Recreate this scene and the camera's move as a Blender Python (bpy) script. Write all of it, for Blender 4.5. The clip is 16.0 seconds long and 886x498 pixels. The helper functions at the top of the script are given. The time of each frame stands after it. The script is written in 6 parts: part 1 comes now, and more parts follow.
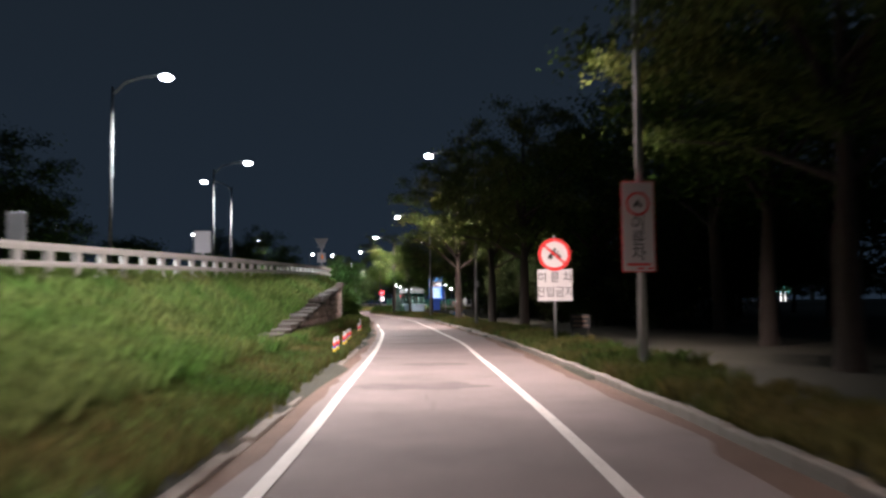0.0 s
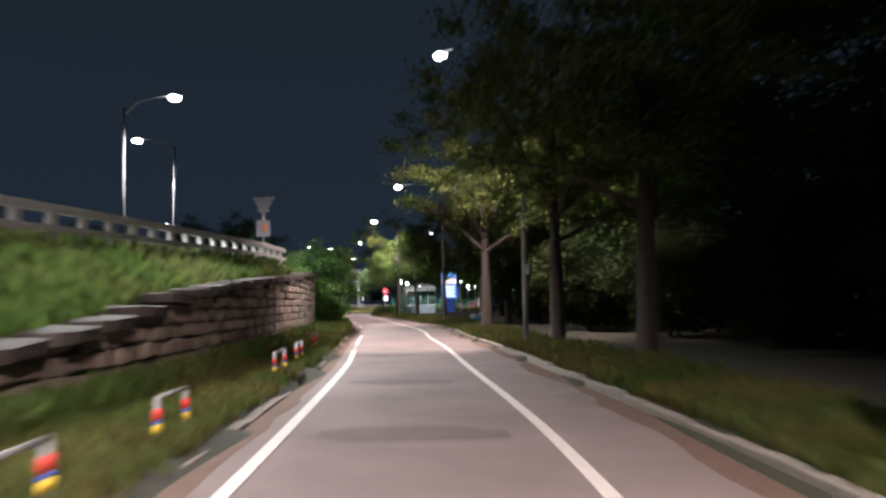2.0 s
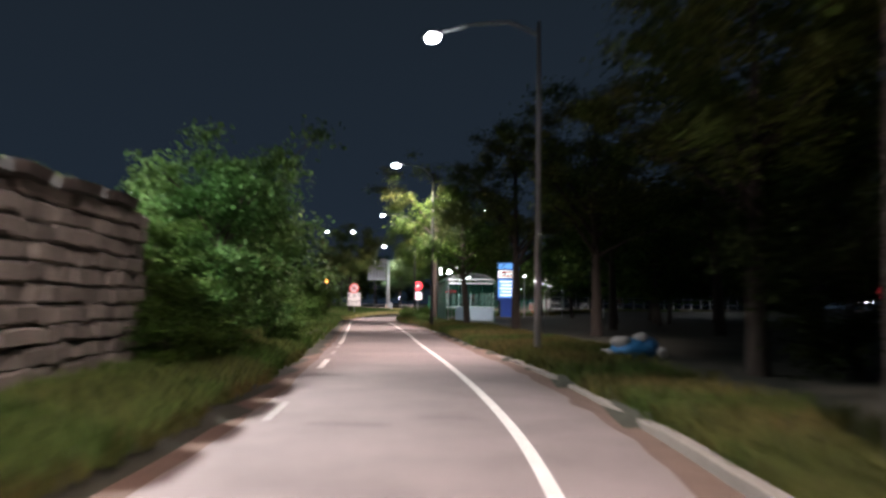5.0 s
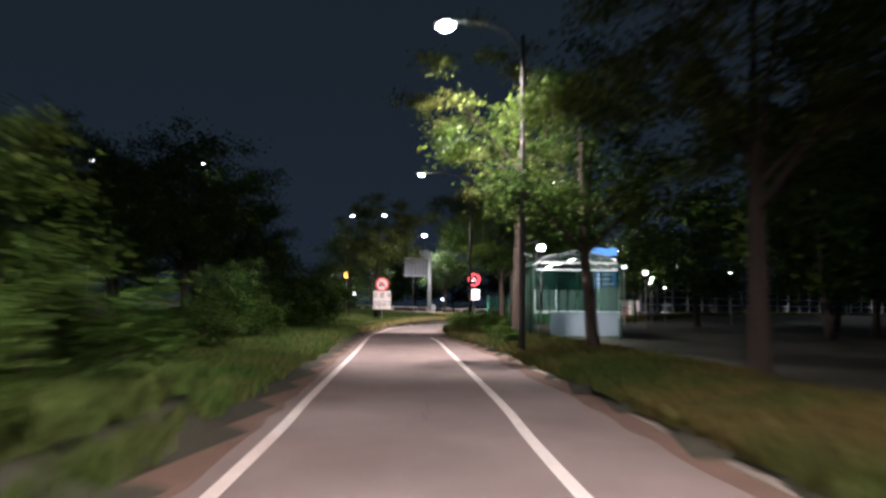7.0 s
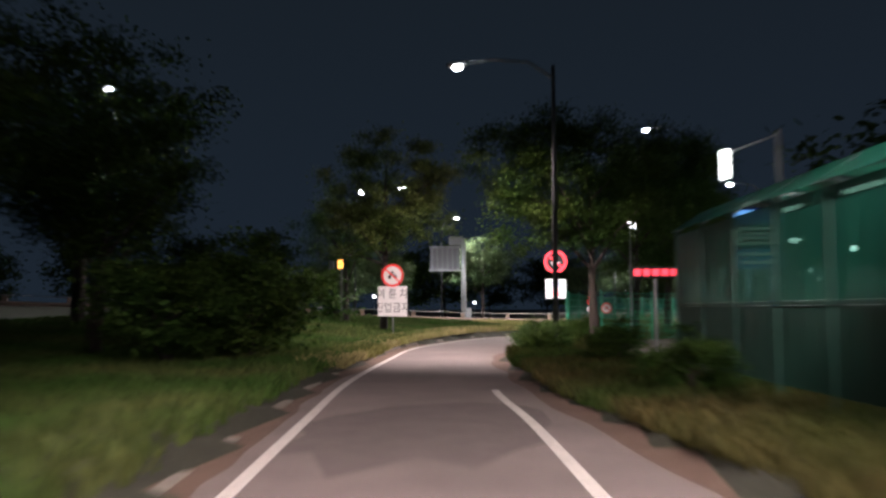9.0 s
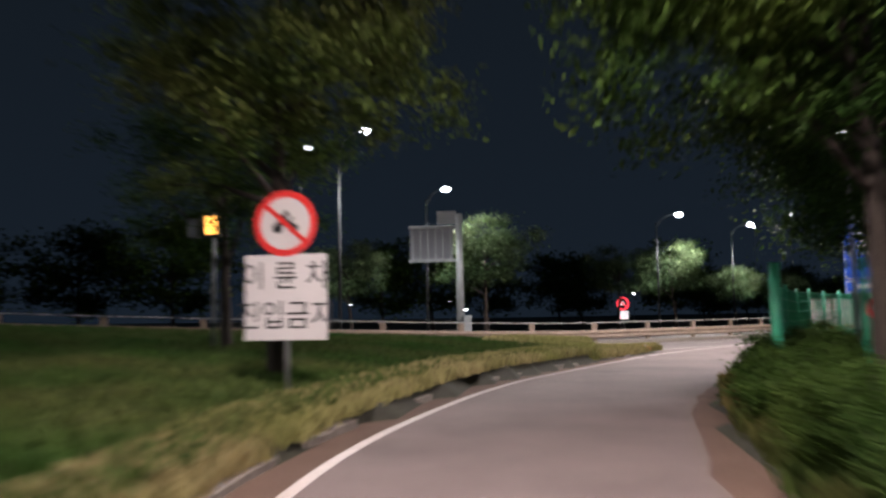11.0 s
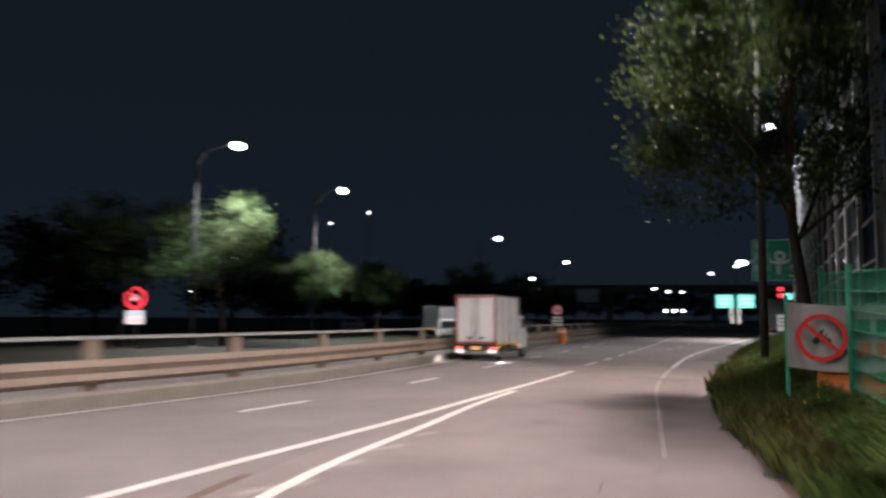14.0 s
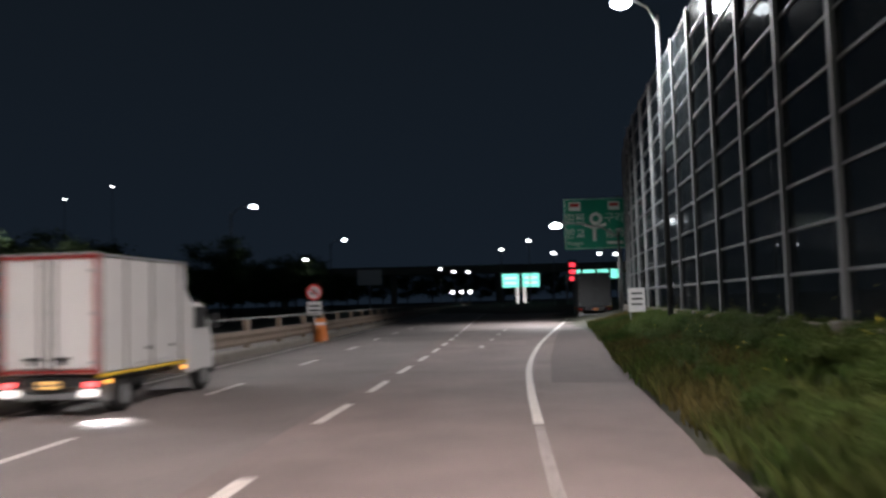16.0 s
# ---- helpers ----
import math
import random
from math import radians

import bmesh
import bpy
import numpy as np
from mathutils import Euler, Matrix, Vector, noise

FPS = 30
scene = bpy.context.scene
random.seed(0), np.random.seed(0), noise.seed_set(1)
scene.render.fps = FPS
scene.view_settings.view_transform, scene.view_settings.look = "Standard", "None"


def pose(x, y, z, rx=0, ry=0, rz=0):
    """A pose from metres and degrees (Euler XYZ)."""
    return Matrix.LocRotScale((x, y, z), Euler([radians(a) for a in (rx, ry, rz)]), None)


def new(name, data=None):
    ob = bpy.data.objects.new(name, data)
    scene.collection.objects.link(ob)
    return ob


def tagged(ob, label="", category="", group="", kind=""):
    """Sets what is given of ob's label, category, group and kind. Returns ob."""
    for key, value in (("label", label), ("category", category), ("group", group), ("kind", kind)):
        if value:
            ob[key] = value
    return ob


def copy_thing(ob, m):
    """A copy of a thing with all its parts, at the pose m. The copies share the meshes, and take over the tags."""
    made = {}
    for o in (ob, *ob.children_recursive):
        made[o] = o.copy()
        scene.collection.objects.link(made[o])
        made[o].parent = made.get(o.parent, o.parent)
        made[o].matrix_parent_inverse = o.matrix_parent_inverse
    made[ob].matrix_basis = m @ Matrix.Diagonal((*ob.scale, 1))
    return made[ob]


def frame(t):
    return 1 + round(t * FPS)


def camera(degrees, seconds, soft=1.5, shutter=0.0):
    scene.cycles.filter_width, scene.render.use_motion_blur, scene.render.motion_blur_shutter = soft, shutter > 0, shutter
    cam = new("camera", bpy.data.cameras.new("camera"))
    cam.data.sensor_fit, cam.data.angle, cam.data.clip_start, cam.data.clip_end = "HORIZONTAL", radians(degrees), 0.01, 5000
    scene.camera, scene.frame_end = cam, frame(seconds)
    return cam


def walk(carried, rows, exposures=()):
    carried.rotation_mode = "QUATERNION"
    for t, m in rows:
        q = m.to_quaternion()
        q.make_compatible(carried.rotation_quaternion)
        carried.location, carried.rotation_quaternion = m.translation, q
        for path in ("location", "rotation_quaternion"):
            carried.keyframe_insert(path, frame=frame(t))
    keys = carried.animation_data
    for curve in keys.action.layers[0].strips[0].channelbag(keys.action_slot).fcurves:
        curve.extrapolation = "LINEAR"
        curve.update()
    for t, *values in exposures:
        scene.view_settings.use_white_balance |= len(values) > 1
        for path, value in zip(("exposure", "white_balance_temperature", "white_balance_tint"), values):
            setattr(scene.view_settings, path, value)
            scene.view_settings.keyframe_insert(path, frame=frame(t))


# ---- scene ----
cam = camera(56.8, 16.0, soft=2.6, shutter=0.9)
# seconds, x, y, z, yaw, pitch, roll
PATH = [
    (0, 0.00, 0.00, 1.561, -0.00, 3.74, 0.55),
    (0.5, -0.07, 5.37, 1.562, 0.12, 3.73, 0.80),
    (1, -0.14, 10.85, 1.557, 0.33, 3.75, 0.76),
    (1.5, -0.26, 16.36, 1.564, 0.55, 3.75, 0.69),
    (2, -0.36, 21.68, 1.553, 0.87, 3.76, 0.69),
    (2.5, -0.65, 27.25, 1.558, 1.09, 3.74, 0.60),
    (3, -0.88, 33.15, 1.561, 1.45, 3.76, 0.50),
    (3.2, -1.00, 35.50, 1.567, 1.58, 3.74, 0.60),
    (4.2, -1.62, 46.87, 1.560, 2.35, 4.00, 0.56),
    (5.3, -2.69, 59.67, 1.563, 4.56, 3.76, -0.82),
    (5.5, -3.01, 62.15, 1.559, 4.98, 3.76, -0.70),
    (6, -3.89, 68.51, 1.558, 5.65, 3.84, -0.55),
    (6.5, -4.79, 74.97, 1.561, 6.26, 3.95, -0.46),
    (7, -5.79, 81.47, 1.555, 6.74, 3.95, -0.52),
    (7.5, -6.78, 87.86, 1.560, 7.19, 4.03, -0.47),
    (8, -7.82, 94.04, 1.561, 7.65, 4.12, -0.11),
    (8.5, -8.85, 99.78, 1.559, 8.16, 4.21, 0.06),
    (8.7, -9.12, 101.88, 1.565, 8.49, 4.21, -0.11),
    (9.2, -10.01, 107.47, 1.560, 8.76, 4.21, 0.27),
    (9.7, -11.01, 113.38, 1.560, 8.80, 4.28, 0.69),
    (10.2, -12.01, 119.40, 1.560, 8.75, 4.47, 0.88),
    (10.8, -13.05, 126.54, 1.540, 8.29, 4.81, 0.92),
    (11, -13.25, 128.83, 1.554, 7.72, 4.82, 0.97),
    (11.5, -13.43, 134.35, 1.556, 5.43, 4.83, 1.15),
    (12, -13.13, 139.72, 1.560, 1.90, 4.84, 1.10),
    (12.5, -12.51, 145.04, 1.560, -3.02, 4.83, 0.71),
    (13, -11.41, 150.17, 1.559, -9.39, 4.81, 0.28),
    (13.5, -9.83, 154.99, 1.564, -15.91, 4.91, -0.09),
    (14, -7.77, 159.40, 1.564, -21.67, 4.85, -0.28),
    (14.5, -5.52, 163.51, 1.568, -26.57, 4.82, 0.47),
    (15, -3.20, 167.17, 1.563, -30.27, 4.29, 1.19),
    (15.5, -0.69, 170.67, 1.559, -33.51, 4.05, 1.40),
    (16, 2.08, 174.01, 1.551, -36.45, 3.69, 1.63),
]
EXPO = 0.0
SKY = 0.62
POWER = 11000.0
SHELTER = 150.0
walk(cam, [(r[0], pose(r[1], r[2], r[3], 90 + r[5], r[6], r[4])) for r in PATH], [(0, EXPO + 0.95), (3, EXPO + 1.1), (5.5, EXPO + 0.95), (8.5, EXPO + 0.75), (11, EXPO + 0.3), (12.5, EXPO + 0.15), (16, EXPO + 0.1)])

# ---------------------------------------------------------------- night sky
world = bpy.data.worlds.new("night_sky")
scene.world = world
world.use_nodes = True
wn, wl = world.node_tree.nodes, world.node_tree.links
wbg = wn["Background"]
wgeo = wn.new("ShaderNodeTexCoord")
wsep = wn.new("ShaderNodeSeparateXYZ")
wramp = wn.new("ShaderNodeValToRGB")
wl.new(wgeo.outputs["Generated"], wsep.inputs[0])
wl.new(wsep.outputs["Z"], wramp.inputs[0])
wramp.color_ramp.elements[0].position, wramp.color_ramp.elements[0].color = 0.0, (0.0115, 0.0185, 0.030, 1)
wramp.color_ramp.elements[1].position, wramp.color_ramp.elements[1].color = 0.55, (0.008, 0.012, 0.017, 1)
wl.new(wramp.outputs[0], wbg.inputs["Color"])
wbg.inputs["Strength"].default_value = SKY


# ---------------------------------------------------------------- materials
def material(name, rgb, rough=0.8, metal=0.0, vary=0.25, scale=4.0, fine=60.0, bump=0.2, emit=0.0, island=0.0, emit_rgb=None):
    """Base colour broken up at two scales, with fine relief; emit for lamps, lit panels, a number plate and sign posts.
    """
    m = bpy.data.materials.new(name)
    m.use_nodes = True
    n, l = m.node_tree.nodes, m.node_tree.links
    b = n["Principled BSDF"]
    b.inputs["Roughness"].default_value, b.inputs["Metallic"].default_value = rough, metal
    if emit:
        b.inputs["Base Color"].default_value = (*rgb, 1)
        b.inputs["Emission Color"].default_value = (*(emit_rgb or rgb), 1)
        b.inputs["Emission Strength"].default_value = emit
        return m
    co = n.new("ShaderNodeTexCoord")
    t1, t2 = n.new("ShaderNodeTexNoise"), n.new("ShaderNodeTexNoise")
    t1.inputs["Scale"].default_value, t2.inputs["Scale"].default_value = scale, fine
    t1.inputs["Detail"].default_value, t2.inputs["Detail"].default_value = 9, 3
    t1.inputs["Roughness"].default_value = 0.62
    add = n.new("ShaderNodeMath")
    add.operation = "ADD"
    hsv = n.new("ShaderNodeHueSaturation")
    hsv.inputs["Color"].default_value = (*rgb, 1)
    rng = n.new("ShaderNodeMapRange")
    rng.inputs["From Min"].default_value, rng.inputs["From Max"].default_value = 0.6, 1.4
    rng.inputs["To Min"].default_value, rng.inputs["To Max"].default_value = 1 - vary, 1 + vary
    for t in (t1, t2):
        l.new(co.outputs["Object"], t.inputs["Vector"])
    l.new(t1.outputs["Fac"], add.inputs[0])
    l.new(t2.outputs["Fac"], add.inputs[1])
    l.new(add.outputs[0], rng.inputs["Value"])
    last = rng.outputs[0]
    if island:
        g = n.new("ShaderNodeNewGeometry")
        r2 = n.new("ShaderNodeMapRange")
        r2.inputs["To Min"].default_value, r2.inputs["To Max"].default_value = 1 - island, 1 + island
        l.new(g.outputs["Random Per Island"], r2.inputs["Value"])
        mul = n.new("ShaderNodeMath")
        mul.operation = "MULTIPLY"
        l.new(last, mul.inputs[0])
        l.new(r2.outputs[0], mul.inputs[1])
        last = mul.outputs[0]
    l.new(last, hsv.inputs["Value"])
    l.new(hsv.outputs[0], b.inputs["Base Color"])
    if bump:
        bp = n.new("ShaderNodeBump")
        bp.inputs["Strength"].default_value, bp.inputs["Distance"].default_value = bump, 0.02
        l.new(t2.outputs["Fac"], bp.inputs["Height"])
        l.new(bp.outputs[0], b.inputs["Normal"])
    return m


def leafy(name, rgb, rgb2, island=0.5):
    """Leaf or grass material: two tones mixed clump by clump, thin and half translucent."""
    m = bpy.data.materials.new(name)
    m.use_nodes = True
    n, l = m.node_tree.nodes, m.node_tree.links
    b = n["Principled BSDF"]
    b.inputs["Roughness"].default_value = 0.7
    b.inputs["Specular IOR Level"].default_value = 0.12
    g = n.new("ShaderNodeNewGeometry")
    co = n.new("ShaderNodeTexCoord")
    t = n.new("ShaderNodeTexNoise")
    t.inputs["Scale"].default_value = 0.35
    l.new(co.outputs["Object"], t.inputs["Vector"])
    mx = n.new("ShaderNodeMix")
    mx.data_type = "RGBA"
    mx.inputs["A"].default_value, mx.inputs["B"].default_value = (*rgb, 1), (*rgb2, 1)
    ramp = n.new("ShaderNodeMapRange")
    ramp.inputs["From Min"].default_value, ramp.inputs["From Max"].default_value = 0.35, 0.65
    l.new(t.outputs["Fac"], ramp.inputs["Value"])
    l.new(ramp.outputs[0], mx.inputs["Factor"])
    hsv = n.new("ShaderNodeHueSaturation")
    r2 = n.new("ShaderNodeMapRange")
    r2.inputs["To Min"].default_value, r2.inputs["To Max"].default_value = 1 - island, 1 + island
    l.new(g.outputs["Random Per Island"], r2.inputs["Value"])
    l.new(r2.outputs[0], hsv.inputs["Value"])
    l.new(mx.outputs["Result"], hsv.inputs["Color"])
    l.new(hsv.outputs[0], b.inputs["Base Color"])
    tr = n.new("ShaderNodeBsdfTranslucent")
    l.new(hsv.outputs[0], tr.inputs["Color"])
    ms = n.new("ShaderNodeMixShader")
    ms.inputs[0].default_value = 0.35
    l.new(b.outputs[0], ms.inputs[1])
    l.new(tr.outputs[0], ms.inputs[2])
    l.new(ms.outputs[0], n["Material Output"].inputs["Surface"])
    return m


M = {}
# grey asphalt warmed towards pink, standing in for headlights on the road
M["asphalt"] = material("asphalt", (0.153, 0.120, 0.1130), 0.85, vary=0.45, scale=0.5, fine=90, bump=0.45)
M["asphalt_hw"] = material("asphalt_highway", (0.143, 0.119, 0.1130), 0.85, vary=0.42, scale=0.35, fine=90, bump=0.4)
M["patch"] = material("dark_asphalt_patch", (0.105, 0.082, 0.078), 0.9, vary=0.3, scale=2, fine=80, bump=0.4)
M["paint"] = material("road_paint", (0.50, 0.455, 0.425), 0.6, vary=0.42, scale=5, fine=70, bump=0.2)
M["paint_worn"] = material("worn_road_paint", (0.22, 0.192, 0.18), 0.7, vary=0.6, scale=7, fine=50, bump=0.2)
M["concrete"] = material("concrete", (0.175, 0.150, 0.128), 0.9, vary=0.3, scale=2.5, fine=40, bump=0.4)
M["dirt"] = material("dirt", (0.100, 0.060, 0.043), 0.95, vary=0.4, scale=1.5, fine=30, bump=0.6)
M["soil"] = material("soil_and_turf", (0.024, 0.023, 0.013), 0.95, vary=0.5, scale=0.6, fine=14, bump=0.7)
M["stone"] = material("stone", (0.24, 0.21, 0.18), 0.9, vary=0.4, scale=3, fine=25, bump=0.8)
M["coping"] = material("dark_coping_stone", (0.034, 0.026, 0.021), 0.9, vary=0.4, scale=3, fine=25, bump=0.7)
M["bark"] = material("bark", (0.040, 0.030, 0.024), 0.95, vary=0.4, scale=6, fine=30, bump=0.9)
M["steel"] = material("galvanised_steel", (0.26, 0.265, 0.27), 0.55, 0.45, vary=0.15, scale=3, fine=60, bump=0.05)
# steel darkened so poles beside strong lamps don't burn white; truck trim shares it
M["weathered"] = material("darkened_steel", (0.032, 0.033, 0.035), 0.75, 0.1, vary=0.2, scale=3, fine=60, bump=0.05)
M["rail"] = material("painted_rail", (0.25, 0.25, 0.24), 0.6, 0.1, vary=0.2, scale=3, fine=50, bump=0.1)
M["rustrail"] = material("brownish_rail", (0.20, 0.145, 0.11), 0.7, 0.1, vary=0.3, scale=2, fine=40, bump=0.2)
M["white"] = material("white_sheet", (0.54, 0.51, 0.50), 0.5, vary=0.06, scale=3, fine=60, bump=0.03)
# whiter copy of the sheet, for headlights thrown back by one sign
M["plate"] = material("headlit_sign_sheet", (0.60, 0.57, 0.56), 0.45, vary=0.05, scale=3, fine=60, bump=0.02)
M["flower"] = material("yellow_petals", (0.62, 0.50, 0.04), 0.7, vary=0.2, scale=9, fine=50, bump=0.1)
M["red"] = material("sign_red", (0.62, 0.030, 0.028), 0.45, vary=0.1, scale=5, fine=60, bump=0.02)
M["black"] = material("sign_black", (0.012, 0.012, 0.013), 0.5, vary=0.1, scale=5, fine=60, bump=0.02)
M["blue"] = material("sign_blue", (0.015, 0.075, 0.42), 0.45, vary=0.08, scale=4, fine=60, bump=0.02)
M["sheetgreen"] = material("reflective_green_sheet", (0.012, 0.30, 0.19), 0.45, vary=0.06, scale=4, fine=60, bump=0.02)
M["sheetwhite"] = material("reflective_white_sheet", (0.84, 0.84, 0.82), 0.4, vary=0.04, scale=4, fine=60, bump=0.02)
M["grassdeep"] = leafy("deep_green_grass", (0.034, 0.076, 0.016), (0.068, 0.086, 0.027), 0.45)
M["orange"] = material("orange_plastic", (0.50, 0.13, 0.02), 0.5, vary=0.15, scale=5, fine=40, bump=0.05)
M["greenmesh"] = material("green_fence_paint", (0.025, 0.26, 0.14), 0.5, vary=0.15, scale=4, fine=40, bump=0.05)
M["rubber"] = material("rubber", (0.018, 0.018, 0.018), 0.8, vary=0.2, scale=8, fine=60, bump=0.2)
M["dark"] = material("dark_metal", (0.04, 0.04, 0.042), 0.6, 0.3, vary=0.2, scale=4, fine=40, bump=0.1)
M["box"] = material("box_white_paint", (0.62, 0.605, 0.60), 0.4, vary=0.07, scale=1.5, fine=30, bump=0.03)
# leaf tones: raised for crowns near lamps, lowered for unlit ones
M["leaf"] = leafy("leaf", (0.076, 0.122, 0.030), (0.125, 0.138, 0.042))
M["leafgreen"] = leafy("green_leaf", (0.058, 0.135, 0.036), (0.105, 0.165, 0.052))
# dark leaf green; also carries the shade of unlit trees, shrubs and hedge
M["leafdarkshade"] = leafy("dark_shade_leaf", (0.030, 0.070, 0.014), (0.058, 0.088, 0.016))
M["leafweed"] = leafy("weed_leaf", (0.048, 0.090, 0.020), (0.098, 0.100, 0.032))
# leaf darkened far below the others so that lamplit foliage looks unlit
M["leafunlit"] = leafy("unlit_leaf", (0.024, 0.042, 0.013), (0.036, 0.046, 0.015))
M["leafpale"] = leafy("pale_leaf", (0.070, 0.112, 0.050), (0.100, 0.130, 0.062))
M["grass"] = leafy("grass", (0.038, 0.064, 0.014), (0.092, 0.074, 0.026), 0.45)
M["grassgreen"] = leafy("green_grass", (0.052, 0.104, 0.022), (0.108, 0.124, 0.040), 0.45)
M["drygrass"] = leafy("dry_grass", (0.36, 0.30, 0.145), (0.23, 0.225, 0.080), 0.4)
M["lamp"] = material("lamp_glow", (1, 1, 1), 0.5, emit=20.0, emit_rgb=(0.90, 0.96, 1.0))
M["lampfar"] = material("far_lamp_glow", (1, 1, 1), 0.5, emit=8.0, emit_rgb=(0.95, 0.97, 1.0))
M["ledred"] = material("led_red", (0.9, 0.05, 0.05), 0.5, emit=1.8, emit_rgb=(1.0, 0.05, 0.08))
M["ledwhite"] = material("led_white", (0.9, 0.9, 0.9), 0.5, emit=1.0, emit_rgb=(0.95, 0.96, 1.0))
M["amber"] = material("amber_glow", (1, 0.5, 0.1), 0.5, emit=3.0, emit_rgb=(1.0, 0.42, 0.08))
# number plate glows itself in place of a plate lamp
M["plateglow"] = material("glowing_number_plate", (0.7, 0.42, 0.12), 0.5, emit=0.75, emit_rgb=(1.0, 0.55, 0.2))
M["tail"] = material("tail_lamp", (0.8, 0.05, 0.05), 0.4, emit=3.0, emit_rgb=(1.0, 0.12, 0.12))
M["tealglow"] = material("lit_teal_sign", (0.1, 0.5, 0.4), 0.5, emit=1.3, emit_rgb=(0.25, 0.95, 0.78))


# ---------------------------------------------------------------- mesh helpers
def thing(name, label, category, m=None, group="", kind=""):
    e = new(name)
    if m is not None:
        e.matrix_world = m
    return tagged(e, label, category, group, kind)


def mesh_of(name, bm, mat, smooth=False):
    me = bpy.data.meshes.new(name)
    bm.to_mesh(me)
    bm.free()
    me.materials.append(M[mat] if isinstance(mat, str) else mat)
    if smooth:
        me.shade_smooth()
    return me


def part(name, bm, mat, parent, label="", smooth=False, at=None):
    me = bm if isinstance(bm, bpy.types.Mesh) else mesh_of(name, bm, mat, smooth)
    ob = new(name, me)
    ob.parent = parent
    if at is not None:
        ob.matrix_basis = at
    if label:
        ob["label"] = label
    return ob


def setting(name, bm, mat, label, category, smooth=False):
    me = bm if isinstance(bm, bpy.types.Mesh) else mesh_of(name, bm, mat, smooth)
    return tagged(new(name, me), label, category, kind="structure")


def add_box(bm, c, s, bevel=0.0, rot=None):
    r = bmesh.ops.create_cube(bm, size=1.0)
    vs = r["verts"]
    mat4 = Matrix.Translation(c) @ (rot if rot is not None else Matrix()) @ Matrix.Diagonal((*s, 1))
    bmesh.ops.transform(bm, matrix=mat4, verts=vs)
    if bevel:
        es = list({e for v in vs for e in v.link_edges})
        bmesh.ops.bevel(bm, geom=es, offset=bevel, segments=2, affect="EDGES", profile=0.5)
    return bm


def box(c, s, bevel=0.0, rot=None):
    return add_box(bmesh.new(), c, s, bevel, rot)


def add_rod(bm, a, b, r1, r2=None, seg=12):
    a, b = Vector(a), Vector(b)
    d = b - a
    rot = d.to_track_quat("Z", "Y").to_matrix().to_4x4()
    m = Matrix.Translation((a + b) / 2) @ rot
    bmesh.ops.create_cone(bm, cap_ends=True, segments=seg, radius1=r1, radius2=r1 if r2 is None else r2, depth=d.length, matrix=m)
    return bm


def rod(a, b, r1, r2=None, seg=12):
    return add_rod(bmesh.new(), a, b, r1, r2, seg)


def add_tube(bm, pts, radii, seg=8):
    """A bent tapering tube through pts."""
    rings = []
    pts = [Vector(p) for p in pts]
    for i, p in enumerate(pts):
        d = (pts[min(i + 1, len(pts) - 1)] - pts[max(i - 1, 0)]).normalized()
        q = d.to_track_quat("Z", "Y").to_matrix()
        rings.append([bm.verts.new(p + q @ Vector((radii[i] * math.cos(6.28318 * k / seg), radii[i] * math.sin(6.28318 * k / seg), 0))) for k in range(seg)])
    for a, b in zip(rings, rings[1:]):
        for k in range(seg):
            bm.faces.new((a[k], a[(k + 1) % seg], b[(k + 1) % seg], b[k]))
    bm.faces.new(rings[-1])
    return bm


def spline(pts, step=1.0):
    """Smooth curve through pts (any dimension), resampled about every step metres."""
    p = np.array(pts, float)
    p = np.vstack([2 * p[0] - p[1], p, 2 * p[-1] - p[-2]])
    out = []
    for i in range(1, len(p) - 2):
        n = max(2, int(np.linalg.norm(p[i + 1][:2] - p[i][:2]) / step))
        for k in range(n):
            t = k / n
            a, b, c, d = p[i - 1], p[i], p[i + 1], p[i + 2]
            out.append(0.5 * (2 * b + (c - a) * t + (2 * a - 5 * b + 4 * c - d) * t * t + (3 * b - a - 3 * c + d) * t ** 3))
    out.append(p[-2])
    return np.array(out)


def side(c, off):
    """The curve c moved off metres to its right."""
    d = np.gradient(c[:, :2], axis=0)
    d /= np.linalg.norm(d, axis=1)[:, None]
    o = c.copy()
    o[:, 0] += d[:, 1] * off
    o[:, 1] -= d[:, 0] * off
    return o


def strip_mesh(name, left, right, z, mat, across=1):
    """A ribbon between two curves with the same number of points."""
    n = len(left)
    zl = left[:, 2] if left.shape[1] > 2 else np.zeros(n)
    zr = right[:, 2] if right.shape[1] > 2 else np.zeros(n)
    v, f = [], []
    for i in range(n):
        for k in range(across + 1):
            t = k / across
            v.append((left[i, 0] * (1 - t) + right[i, 0] * t, left[i, 1] * (1 - t) + right[i, 1] * t, zl[i] * (1 - t) + zr[i] * t + z))
    w = across + 1
    for i in range(n - 1):
        for k in range(across):
            a = i * w + k
            f.append((a, a + 1, a + w + 1, a + w))
    me = bpy.data.meshes.new(name)
    me.from_pydata(v, [], f)
    me.materials.append(M[mat])
    return me


